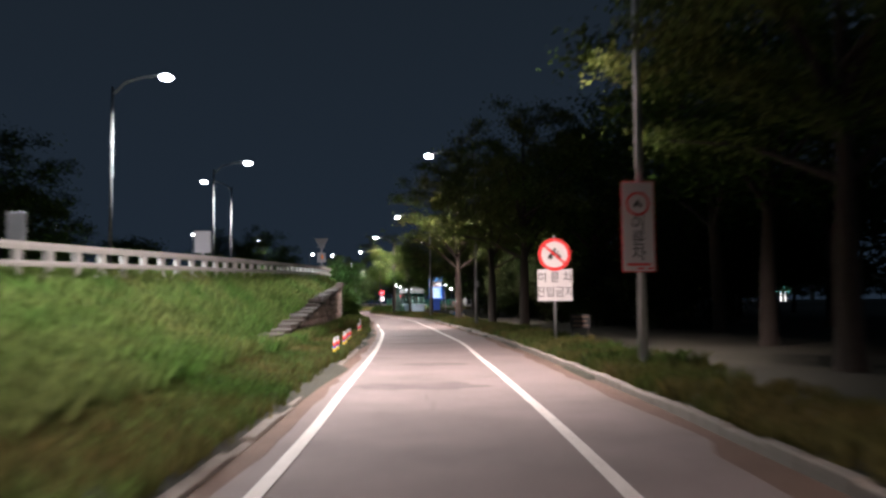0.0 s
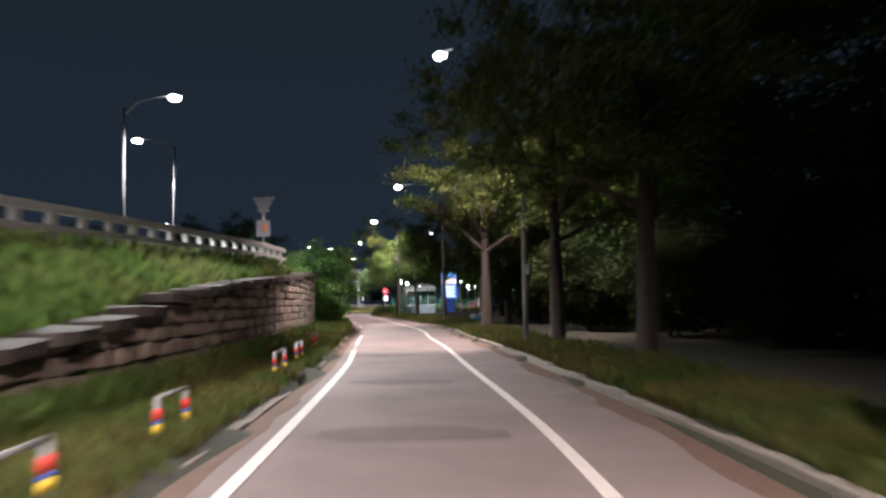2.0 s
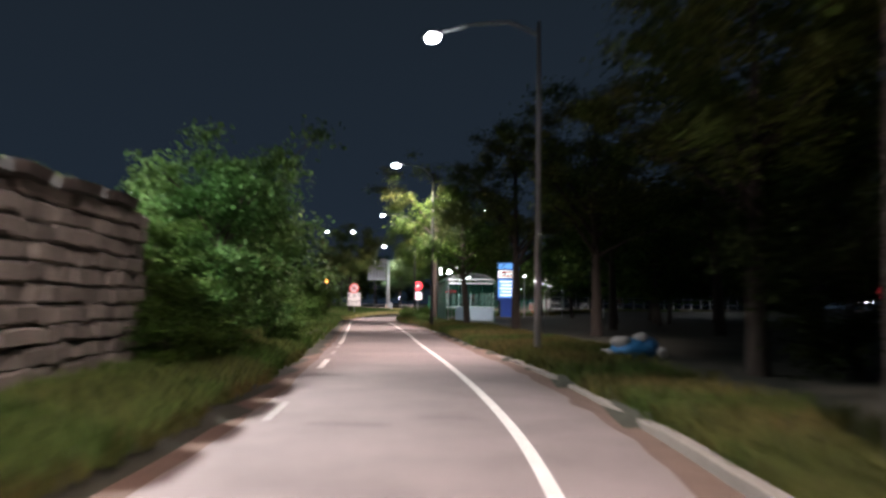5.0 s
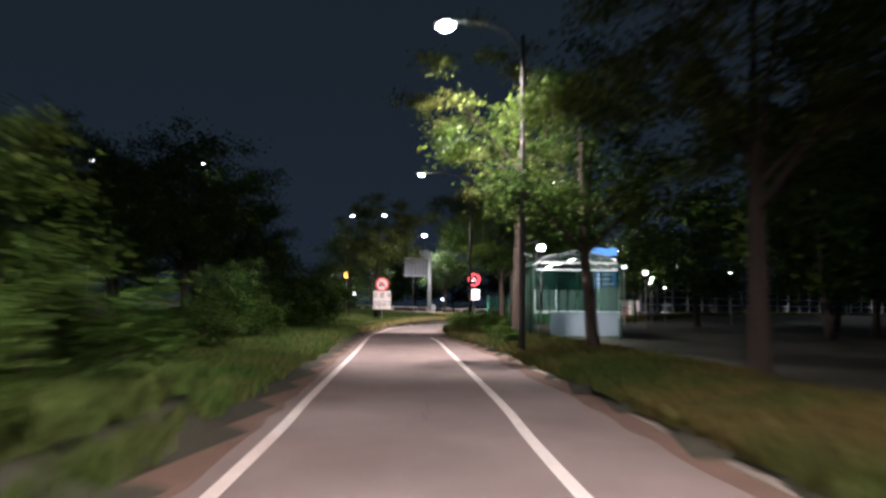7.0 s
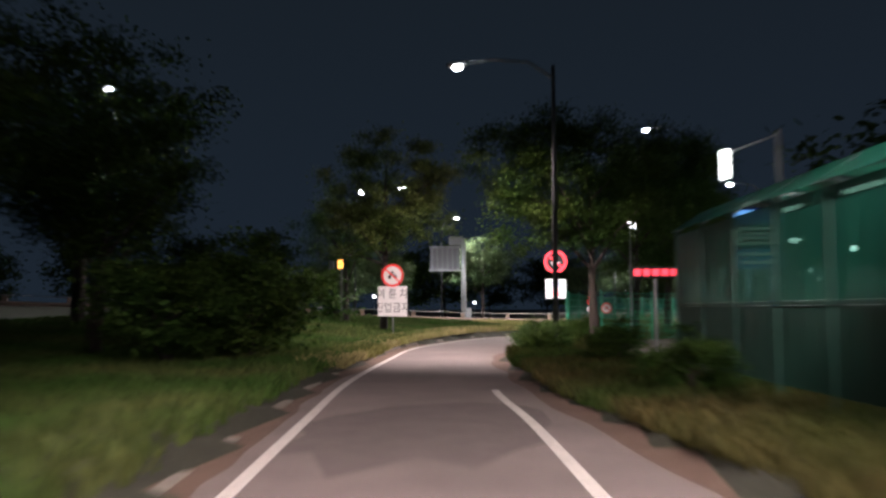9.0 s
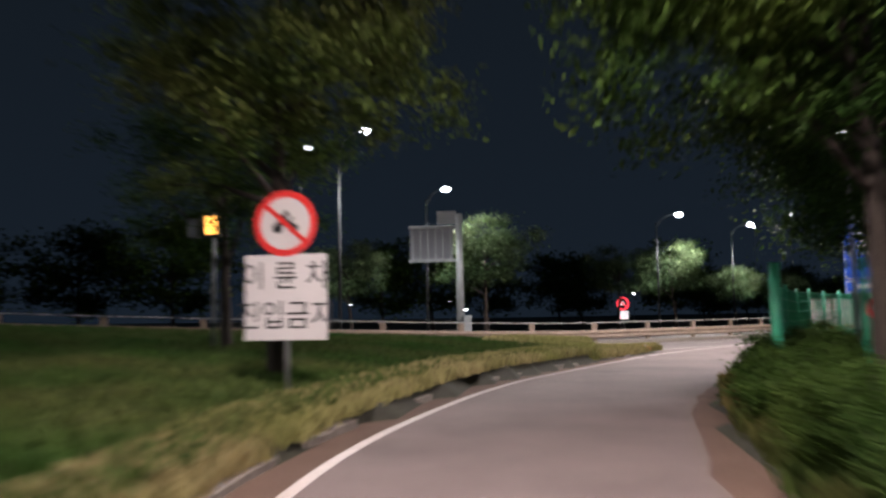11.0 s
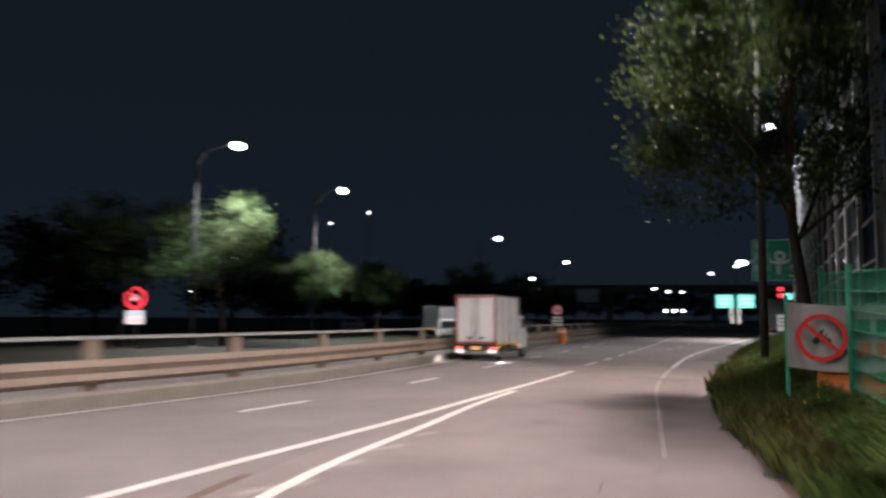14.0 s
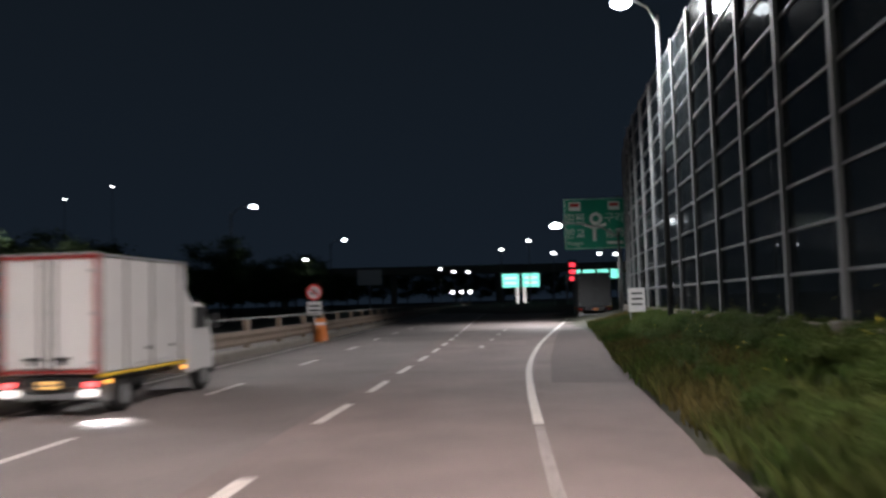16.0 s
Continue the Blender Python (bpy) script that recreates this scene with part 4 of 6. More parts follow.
grass_field("island_grass", "grass thinning out towards the painted gore", 10000, beside(ramp_e, -4.0, -0.2, 172, 188), 0.28, "drygrass", 10)

grass_field("verge_grass", "dim weeds between the kerb and the shelter", 7000, beside(ramp_k, 0.12, 3.4, 92, 152), 0.24, "grass", 13)
grass_field("verge_grass", "tufts of taller dry grass behind the kerb", 2000, beside(ramp_k, 0.2, 2.2, 30, 112), 0.28, "grass", 12)

# yellow wild flowers over the weeds below the noise barrier
fx, fy = beside(ramp_k, 0.6, 4.4, 176, 212)(np.random.RandomState(21), 150)
fr_ = np.random.RandomState(22)
fc = np.stack([fx, fy, height(fx, fy) + fr_.uniform(0.5, 0.95, len(fx))], 1)
flowers = leaf_mesh("wild_flowers", fc, 3, (0.03, 0.03, 0.02), 0.026, "flower", 23)
tagged(new("wild_flowers", flowers), "small yellow wild flowers among the weeds", "flower", kind="stuff")

M["palesteel"] = material("pale_sign_back", (0.17, 0.17, 0.19), 0.6, 0.1, vary=0.15, scale=2, fine=40, bump=0.05)

# ---------------------------------------------------------------- stone wall and parapet on the west bank
wall = tagged(new("retaining_wall"), "rough stone retaining wall with dark coping, climbing beside the slip road", "wall", kind="structure")
core_v, core_f = [], []
ys = np.arange(21, 71.1, 1.0)
for y in ys:
    x, zt = float(wall_face(y)), float(wall_top(y))
    core_v += [(x - 0.06, y, 0.0), (x - 0.06, y, zt - 0.06), (x - 0.55, y, zt - 0.06), (x - 0.55, y, 0.0)]
for i in range(len(ys) - 1):
    for k in range(4):
        a, b = i * 4 + k, i * 4 + (k + 1) % 4
        core_f.append((a, b, b + 4, a + 4))
core_f += [(0, 1, 2, 3), tuple(range(len(core_v) - 1, len(core_v) - 5, -1))]
core = bpy.data.meshes.new("wall_core")
core.from_pydata(core_v, [], core_f)
core.materials.append(M["concrete"])
part("wall_core", core, "concrete", wall, "recessed mortar")
rs = random.Random(12)


def rough_stone(seed, sx=1.0, sy=1.0, sz=1.0):
    """A rounded, uneven block about a unit in size."""
    r = random.Random(seed)
    bm = box((0, 0, 0), (1, 1, 1))
    bmesh.ops.bevel(bm, geom=list(bm.edges), offset=0.14, segments=1, affect="EDGES")
    for v in bm.verts:
        v.co += Vector((r.uniform(-.05, .05), r.uniform(-.05, .05), r.uniform(-.05, .05)))
    return bm


stone_mats = []
for k, c in enumerate(((0.135, 0.100, 0.080), (0.17, 0.128, 0.10), (0.10, 0.078, 0.064), (0.20, 0.158, 0.128))):
    M["stone%d" % k] = material("wall_stone", c, 0.9, vary=0.4, scale=3, fine=25, bump=0.8)
stones = [mesh_of("stone", rough_stone(k), "stone%d" % (k % 4)) for k in range(8)]
laid = []
for zi, z in enumerate(np.arange(0.15, 3.3, 0.27)):
    y = 21.3 + (zi % 2) * 0.25
    while y < 70.5:
        w = rs.uniform(0.34, 0.78)
        yc = y + w / 2
        if z + 0.22 < wall_top(yc):
            x = float(wall_face(yc))
            a = math.atan2(float(wall_face(yc + 0.5) - wall_face(yc - 0.5)), 1.0)
            laid.append((abs(yc - 43), Matrix.Translation((x - 0.05 + rs.uniform(-0.05, 0.04), yc, z + 0.13 + rs.uniform(-0.02, 0.02))) @ Matrix.Rotation(-a + rs.uniform(-0.06, 0.06), 4, "Z")
                         @ Matrix.Rotation(rs.uniform(-0.06, 0.06), 4, "X") @ Matrix.Diagonal((0.30, w * 0.98, 0.265 * rs.uniform(0.85, 1.03), 1)), rs.randrange(8)))
        y += w
laid.sort(key=lambda q: q[0])
for _, m_, k in laid[:290]:
    part("stone", stones[k], "stone", wall, at=m_)
rest = bmesh.new()
for _, m_, k in laid[290:]:
    nv = len(rest.verts)
    rest.from_mesh(stones[k])
    rest.verts.ensure_lookup_table()
    for v in rest.verts[nv:]:
        v.co = m_ @ v.co
M["stonerest"] = material("wall_stone", (0.15, 0.13, 0.11), 0.9, vary=0.4, scale=3, fine=25, bump=0.8, island=0.35)
tagged(part("far_stones", rest, "stonerest", wall), kind="stuff")
cop = mesh_of("coping_stone", rough_stone(31), "coping")
y = 21.2
while y < 70:
    w = rs.uniform(1.2, 1.9)
    yc = y + w / 2
    x, zt = float(wall_face(yc)), float(wall_top(yc))
    a = math.atan2(float(wall_face(yc + 0.5) - wall_face(yc - 0.5)), 1.0)
    tilt = math.atan2(float(wall_top(yc + 0.5) - wall_top(yc - 0.5)), 1.0) * 0.1 + rs.uniform(-0.06, 0.06)
    part("coping_stone", cop, "coping", wall, at=Matrix.Translation((x - 0.14 + rs.uniform(-0.05, 0.05), yc, zt + 0.04 + rs.uniform(-0.03, 0.03))) @ Matrix.Rotation(-a, 4, "Z") @ Matrix.Rotation(tilt, 4, "X") @ Matrix.Diagonal((0.78, w * 0.87, 0.20, 1)))
    y += w

parapet = thing("guard_rail", "weathered pale grey steel guard rail on top of the bank", "guard rail", group="guard rails")
ry = np.arange(-14, 58.1, 1.0)
rc = np.stack([rail_x(ry), ry, deck(ry)], 1)
for lo, hi, nm in ((0.78, 0.95, "top_rail"), (0.42, 0.55, "middle_rail"), (0.10, 0.24, "lower_rail")):
    part(nm, sweep(nm, rc, [(-0.06, lo), (0.06, lo), (0.07, (lo + hi) / 2), (0.06, hi), (-0.06, hi)], "rail"), "rail", parapet)
post_bm = bmesh.new()
add_box(post_bm, (0, 0, 0.40), (0.14, 0.26, 0.9), 0.02)
post_me = mesh_of("post", post_bm, "rail")
for y in np.arange(-13, 58, 1.25):
    part("post", post_me, "rail", parapet, at=Matrix.Translation((float(rail_x(y)) - 0.02, float(y), float(deck(y)))))

M["yellow"] = material("yellow_band", (0.72, 0.48, 0.04), 0.5, vary=0.1, scale=6, fine=50, bump=0.02)
# reflector hoops on the verge
for (xa, ya), (xb, yb) in (((-3.04, 23.0), (-3.1, 24.2)), ((-3.17, 26.3), (-3.26, 27.5)), ((-3.53, 30.4), (-3.56, 31.4)), ((-3.87, 37.6), (-3.92, 38.8)), ((-4.2, 41.5), (-4.3, 42.7)), ((-4.7, 46.5), (-4.8, 47.7))):
    g = float(height(np.array([xa]), np.array([ya]))[0])
    t = thing("reflector_hoop", "low steel hoop with red and yellow reflective bands in the grass", "delineator", group="reflector hoops")
    part("crossbar", rod((xa, ya, g + 0.53), (xb, yb, g + 0.53), 0.026), "rail", t, smooth=True)
    for x, y in ((xa, ya), (xb, yb)):
        part("leg", rod((x, y, g - 0.05), (x, y, g + 0.53), 0.03), "rail", t, smooth=True)
        part("band", rod((x, y, g + 0.16), (x, y, g + 0.25), 0.044), "yellow", t, "yellow reflective band", True)
        part("band", rod((x, y, g + 0.25), (x, y, g + 0.29), 0.043), "blue", t, "blue reflective band", True)
        part("band", rod((x, y, g + 0.29), (x, y, g + 0.41), 0.042), "red", t, "red reflective band", True)


# ---------------------------------------------------------------- signs
def disc(r, thick, c=(0, 0, 0), seg=40):
    bm = bmesh.new()
    bmesh.ops.create_cone(bm, cap_ends=True, segments=seg, radius1=r, radius2=r, depth=thick, matrix=Matrix.Translation(c) @ Matrix.Rotation(radians(90), 4, "X"))
    return bm


def ring(ro, ri, y, thick, seg=48):
    """A flat ring facing -y."""
    bm = bmesh.new()
    a = [[bm.verts.new((q * math.cos(6.28318 * k / seg), y + d, q * math.sin(6.28318 * k / seg))) for k in range(seg)] for q, d in ((ri, 0), (ro, 0), (ro, thick), (ri, thick))]
    for i in range(4):
        p, q = a[i], a[(i + 1) % 4]
        for k in range(seg):
            bm.faces.new((p[k], p[(k + 1) % seg], q[(k + 1) % seg], q[k]))
    return bm


def rider(s, y):
    """The dark motorcycle pictogram as raised shapes, facing -y."""
    bm = bmesh.new()
    for cx in (-0.24, 0.24):
        bmesh.ops.create_cone(bm, cap_ends=True, segments=18, radius1=0.15 * s, radius2=0.15 * s, depth=0.006, matrix=Matrix.Translation((cx * s, y, -0.14 * s)) @ Matrix.Rotation(radians(90), 4, "X"))
    for c, sz, rt in (((0.0, -0.02), (0.46, 0.12), 12), ((-0.03, 0.14), (0.16, 0.30), -24), ((0.16, 0.08), (0.07, 0.30), 24), ((-0.16, 0.03), (0.20, 0.08), -16)):
        add_box(bm, (c[0] * s, y, c[1] * s), (sz[0] * s, 0.006, sz[1] * s), rot=Matrix.Rotation(radians(rt), 4, "Y"))
    bmesh.ops.create_cone(bm, cap_ends=True, segments=16, radius1=0.075 * s, radius2=0.075 * s, depth=0.006, matrix=Matrix.Translation((0.03 * s, y, 0.30 * s)) @ Matrix.Rotation(radians(90), 4, "X"))
    return bm


def prohibition(t, z, r, zr=True):
    """The round no-motorcycles plate as parts of t, centred at height z."""
    up = Matrix.Translation((0, 0, z))
    plate = part("round_plate", disc(r, 0.02), "white", t, "white round plate", at=up)
    part("red_ring", ring(r * 1.005, r * 0.80, -0.016, 0.012), "red", plate, "red border ring", at=Matrix())
    part("pictogram", rider(r * 1.05, -0.014), "black", plate, "black motorcycle pictogram", at=Matrix())
    part("slash", box((0, -0.019, 0), (r * 1.75, 0.006, r * 0.14), rot=Matrix.Rotation(radians(42), 4, "Y")), "red", plate, "red diagonal bar", at=Matrix())


def moto_sign(x, y, turn, zc, r, zp, w, h, rows, post_top, face="white"):
    g = float(height(np.array([x]), np.array([y]))[0])
    t = thing("traffic_sign", "round no-motorcycles sign above a white lettered plate on a steel post", "traffic sign", pose(x, y, g, 0, 0, turn), "no-motorcycles signs")
    part("post", rod((0, 0.06, -0.1), (0, 0.06, post_top - g), 0.045), "steel", t, smooth=True)
    prohibition(t, zc - g, r)
    plate = part("plate", box((0, 0, zp - g), (w, 0.02, h), 0.006), face, t, "white rectangular plate")
    for k, words in enumerate(rows):
        part("lettering", text_mesh(words, h * 0.36, "black"), "black", plate, "black lettering", at=Matrix.Translation((0, -0.013, zp - g + h * (0.23 - 0.46 * k))) @ Matrix.Diagonal((0.92, 1, 1, 1)))
    return t


moto_sign(3.72, 27.2, 0, 3.12, 0.545, 2.10, 1.16, 1.05, ("이 륜 차", "진입금지"), 3.75)
moto_sign(-17.4, 141.2, -4, 3.08, 0.52, 1.92, 1.36, 1.34, ("이 륜 차", "진입금지"), 3.5, "plate")

# vertical banner tied to the first lamp pole
t = thing("banner_sign", "tall white banner sign with a red ring on a lamp pole", "sign", pose(4.02, 16.76, 3.08, 0, 0, 4))
sheet = part("sheet", box((0, 0, 0), (0.66, 0.02, 1.83), 0.006), "white", t, "white sheet")
part("border", box((0, 0.004, 0), (0.70, 0.014, 1.87), 0.006), "red", t, "faded red border")
part("red_ring", ring(0.25, 0.20, -0.02, 0.01), "red", sheet, "red ring", at=Matrix.Translation((0, 0, 0.47)))
part("pictogram", rider(0.24, -0.014), "black", sheet, "dark pictogram", at=Matrix.Translation((0, 0, 0.47)))
for k, w_ in enumerate("이륜차"):
    part("lettering", text_mesh(w_, 0.34, "black"), "black", sheet, "dark lettering", at=Matrix.Translation((0, -0.013, 0.05 - 0.31 * k)))
for k in range(3):
    part("text_bar", box((0.0, -0.012, -0.78), (0.5 - 0.05 * k, 0.004, 0.05)) if k == 0 else box((-0.16 + 0.2 * k, -0.012, -0.86), (0.14, 0.004, 0.04)), "red", sheet)
for z in (0.6, -0.6):
    part("strap", ring(0.12, 0.10, -0.02, 0.04), "steel", t, at=Matrix.Translation((0.07, 0.15, z)) @ Matrix.Rotation(radians(90), 4, "X"))

# small dark notice with yellow writing
g = float(height(np.array([5.0]), np.array([30.0]))[0])
t = thing("notice_board", "small dark notice board with faded yellow writing in the verge", "notice board", pose(5.0, 30.0, g))
part("board", box((0, 0, 0.62), (0.72, 0.03, 0.52), 0.008), "dark", t)
for k in range(3):
    part("text_bar", box((0, -0.02, 0.78 - 0.16 * k), (0.58 - 0.1 * (k % 2), 0.006, 0.07)), "rustrail", t, "yellow line of writing")
for x in (-0.28, 0.28):
    part("leg", box((x, 0.03, 0.3), (0.05, 0.04, 0.7)), "dark", t)

# give-way sign seen from behind, on the bank
g = float(height(np.array([-8.05]), np.array([54.4]))[0])
t = thing("traffic_sign", "bare metal back of a triangular give-way sign above a small plate", "traffic sign", pose(-8.05, 54.4, g))
part("post", rod((0, 0.04, -0.1), (0, 0.04, 5.7 - g), 0.04), "steel", t, smooth=True)
tri = bmesh.new()
pts3 = [(-0.46, 0.40), (0.46, 0.40), (0.0, -0.42)]
fr = [tri.verts.new((a, -0.01, b)) for a, b in pts3]
bk = [tri.verts.new((a, 0.01, b)) for a, b in pts3]
tri.faces.new(fr[::-1])
tri.faces.new(bk)
for k in range(3):
    tri.faces.new((fr[k], fr[(k + 1) % 3], bk[(k + 1) % 3], bk[k]))
part("triangle_plate", tri, "palesteel", t, at=Matrix.Translation((0, 0, 5.5 - g)))
part("plate", box((0, 0, 4.62 - g), (0.56, 0.02, 0.66), 0.006), "palesteel", t, "pale plate with a clip")
part("clip", box((0.05, -0.02, 4.66 - g), (0.14, 0.03, 0.3), 0.01), "orange", t)
for z in (5.35, 4.85):
    part("bracket", box((0, 0.02, z - g), (0.5, 0.03, 0.05)), "steel", t)


def led_sign(x, y, turn, zc, zp, r, w, h, post=True):
    g = float(height(np.array([x]), np.array([y]))[0])
    t = thing("led_sign", "lit LED warning sign with a red ring above a white panel", "LED sign", pose(x, y, g, 0, 0, turn), "LED signs")
    part("post", rod((0, 0.12, -0.1), (0, 0.12, zc + r - g), 0.06), "steel", t, smooth=True)
    hous = part("round_housing", disc(r * 1.08, 0.10), "dark", t, "dark round housing", at=Matrix.Translation((0, 0, zc - g)))
    part("red_ring", ring(r, r * 0.78, -0.075, 0.025), "ledred", hous, "glowing red ring")
    part("slash", box((0, -0.066, 0), (r * 1.6, 0.012, r * 0.16), rot=Matrix.Rotation(radians(42), 4, "Y")), "ledred", hous, "glowing red bar")
    part("pictogram", rider(r * 0.9, -0.06), "ledwhite", hous, "glowing white pictogram")
    pan = part("panel_housing", box((0, 0, zp - g), (w, 0.12, h), 0.015), "dark", t, "dark panel housing")
    part("panel_face", box((0, -0.063, zp - g), (w * 0.94, 0.012, h * 0.92), 0.004), "ledwhite", pan, "glowing white panel")
    for k in range(2):
        for j in range(2):
            c = ((j - 0.5) * w * 0.42, -0.073, zp - g + h * (0.22 - 0.44 * k))
            for q in range(3):
                part("glyph_bar", box((c[0], c[1], c[2] + (q - 1) * h * 0.10), (w * (0.30 - 0.07 * ((q + j) % 2)), 0.008, h * 0.045)), "blue" if k == 0 else "ledred", pan, "lit stroke")
    return t


led_sign(-10.05, 134.7, 2, 3.25, 2.28, 0.40, 0.74, 0.72)
led_sign(-6.8, 207.9, -30, 2.62, 1.55, 0.62, 1.1, 0.8)

# sign on the median with its orange barrel
t = thing("traffic_sign", "round red-bordered sign over a white plate on the median", "traffic sign", pose(19.6, 207.6, 0.0, 0, 0, -38))
part("post", rod((0, 0.05, 0), (0, 0.05, 2.5), 0.05), "steel", t, smooth=True)
prohibition(t, 2.15, 0.36)
part("plate", box((0, 0, 1.42), (0.66, 0.02, 0.62), 0.006), "white", t)
for k in range(2):
    part("text_bar", box((0, -0.013, 1.53 - 0.2 * k), (0.5, 0.005, 0.09)), "black", t)
t = thing("traffic_drum", "orange plastic traffic drum at the foot of the median sign", "traffic drum", pose(19.0, 205.9, 0.0))
drum = bmesh.new()
add_tube(drum, [(0, 0, 0.0), (0, 0, 0.1), (0, 0, 0.5), (0, 0, 0.95), (0, 0, 1.0)], [0.36, 0.32, 0.29, 0.25, 0.18], 18)
part("drum_body", drum, "orange", t, smooth=True)
for z in (0.35, 0.7):
    part("band", rod((0, 0, z), (0, 0, z + 0.12), 0.315 - z * 0.06, 0.305 - z * 0.06, 18), "white", t, "white reflective band")

# ---------------------------------------------------------------- median rail and the big sign back beside it
rail = thing("median_rail", "brownish steel median rail with square posts and a thin top bar", "guard rail", group="guard rails")
mr = median[60:300]
part("beam", sweep("beam", mr, [(0.05, 0.36), (0.12, 0.44), (0.07, 0.56), (0.12, 0.68), (0.05, 0.80), (0.0, 0.80), (0.0, 0.36)], "rustrail"), "rustrail", rail, "rust-stained corrugated beam")
part("top_bar", sweep("top_bar", mr, [(-0.03, 1.16), (0.03, 1.16), (0.03, 1.22), (-0.03, 1.22)], "rail"), "rail", rail)
part("foot_kerb", sweep("foot_kerb", mr, [(-0.28, -0.02), (0.28, -0.02), (0.26, 0.20), (0.22, 0.24), (-0.22, 0.24), (-0.26, 0.20)], "concrete"), "concrete", rail, "low concrete foot")
mp = mesh_of("post", box((-0.08, 0, 0.6), (0.16, 0.30, 1.22), 0.02), "rustrail")
for k in range(int(length(mr) / 4)):
    p, a = at_len(mr, k * 4.0)
    part("post", mp, "rustrail", rail, at=Matrix.Translation((p[0], p[1], p[2])) @ Matrix.Rotation(-a, 4, "Z"))

g = float(height(np.array([-19.0]), np.array([179.4]))[0])
t = thing("gantry_sign", "white cantilever sign post seen from behind with a ribbed panel", "road sign", pose(-19.0, 179.4, g, 0, 0, 3) @ Matrix.Scale(1.07, 4))
part("column", rod((0, 0, -0.2), (0, 0, 7.5 - g), 0.23, 0.19, 20), "steel", t, smooth=True)
part("cabinet", box((0.42, -0.1, 1.1), (0.42, 0.35, 1.0), 0.02), "steel", t, "grey cable cabinet")
pan = part("panel", box((-1.62, 0.0, 5.75 - g), (2.5, 0.06, 2.0), 0.01), "palesteel", t, "pale back of the sign panel")
for k in range(6):
    part("rib", box((-2.72 + k * 0.44, -0.06, 5.75 - g), (0.07, 0.07, 1.96)), "steel", pan)
for z in (6.75, 4.78):
    part("edge_beam", box((-1.45, -0.05, z - g), (3.0, 0.16, 0.16), 0.02), "steel", t)
part("small_panel", box((-0.72, 0.0, 7.3 - g), (1.1, 0.05, 0.75), 0.01), "steel", t, "smaller grey panel")
part("flange", rod((0, 0, -0.05), (0, 0, 0.1), 0.5, 0.5, 20), "concrete", t)

# small sign backs along the guard rail
for x, y, z, w_, h_ in ((-8.95, 30.5, 3.9, 0.62, 0.82), (-9.5, 18.2, 3.3, 0.42, 0.75)):
    g = float(height(np.array([x]), np.array([y]))[0])
    t = thing("traffic_sign", "bare metal back of a small rectangular sign above the guard rail", "traffic sign", pose(x, y, g))
    part("post", rod((0, 0.04, -0.1), (0, 0.04, z + h_ * 0.5 - g), 0.035), "steel", t, smooth=True)
    part("plate", box((0, 0, z - g), (w_, 0.02, h_), 0.006), "palesteel", t)
    part("bracket", box((0, 0.02, z - g), (w_ * 0.8, 0.03, 0.04)), "steel", t)

# amber warning light on a pole among the trees
g = float(height(np.array([-22.0]), np.array([149.0]))[0])
t = thing("warning_light", "amber warning light box on a slim pole among the trees", "warning light", pose(-22.0, 149.0, g, 0, 0, -12))
part("pole", rod((0, 0.1, -0.1), (0, 0.1, 4.4 - g), 0.05), "steel", t, smooth=True)
part("box", box((0, 0, 4.05 - g), (0.5, 0.16, 0.62), 0.02), "dark", t)
part("lens", box((0.03, -0.085, 4.05 - g), (0.34, 0.02, 0.46), 0.008), "amber", t, "glowing amber lens")
part("side_box", box((-0.55, 0, 4.0 - g), (0.34, 0.14, 0.5), 0.02), "palesteel", t)


# ---------------------------------------------------------------- glass-like sheets
def sheet_material(name, rgb, clear, rough):
    m = bpy.data.materials.new(name)
    m.use_nodes = True
    n, l = m.node_tree.nodes, m.node_tree.links
    b = n["Principled BSDF"]
    b.inputs["Base Color"].default_value = (*rgb, 1)
    b.inputs["Roughness"].default_value = rough
    tr = n.new("ShaderNodeBsdfTransparent")
    tr.inputs["Color"].default_value = (*[min(1.0, 0.35 + c * 1.4) for c in rgb], 1)
    nz = n.new("ShaderNodeTexNoise")
    nz.inputs["Scale"].default_value = 1.3
    rg = n.new("ShaderNodeMapRange")
    rg.inputs["To Min"].default_value, rg.inputs["To Max"].default_value = clear - 0.12, clear + 0.12
    ms = n.new("ShaderNodeMixShader")
    l.new(nz.outputs["Fac"], rg.inputs["Value"])
    l.new(rg.outputs[0], ms.inputs[0])
    l.new(b.outputs[0], ms.inputs[1])
    l.new(tr.outputs[0], ms.inputs[2])
    l.new(ms.outputs[0], n["Material Output"].inputs["Surface"])
    return m


M["greensheet"] = sheet_material("green_translucent_sheet", (0.02, 0.20, 0.13), 0.24, 0.3)
M["darksheet"] = sheet_material("dark_green_translucent_sheet", (0.012, 0.125, 0.085), 0.34, 0.35)
M["clearsheet"] = sheet_material("grimy_clear_sheet", (0.012, 0.06, 0.045), 0.84, 0.35)
M["pane"] = sheet_material("clear_noise_barrier_pane", (0.05, 0.06, 0.065), 0.72, 0.12)
M["darkgreen"] = material("dark_green_sheet", (0.012, 0.05, 0.036), 0.5, vary=0.2, scale=2, fine=40, bump=0.1)
M["truckred"] = material("faded_red_frame", (0.26, 0.035, 0.03), 0.6, vary=0.25, scale=3, fine=40, bump=0.05)
M["tube"] = material("tube_lamp_glow", (1, 1, 1), 0.5, emit=4.0, emit_rgb=(0.93, 1.0, 0.97))
M["palepanel"] = material("pale_panel", (0.62, 0.66, 0.66), 0.6, vary=0.1, scale=3, fine=40, bump=0.05)
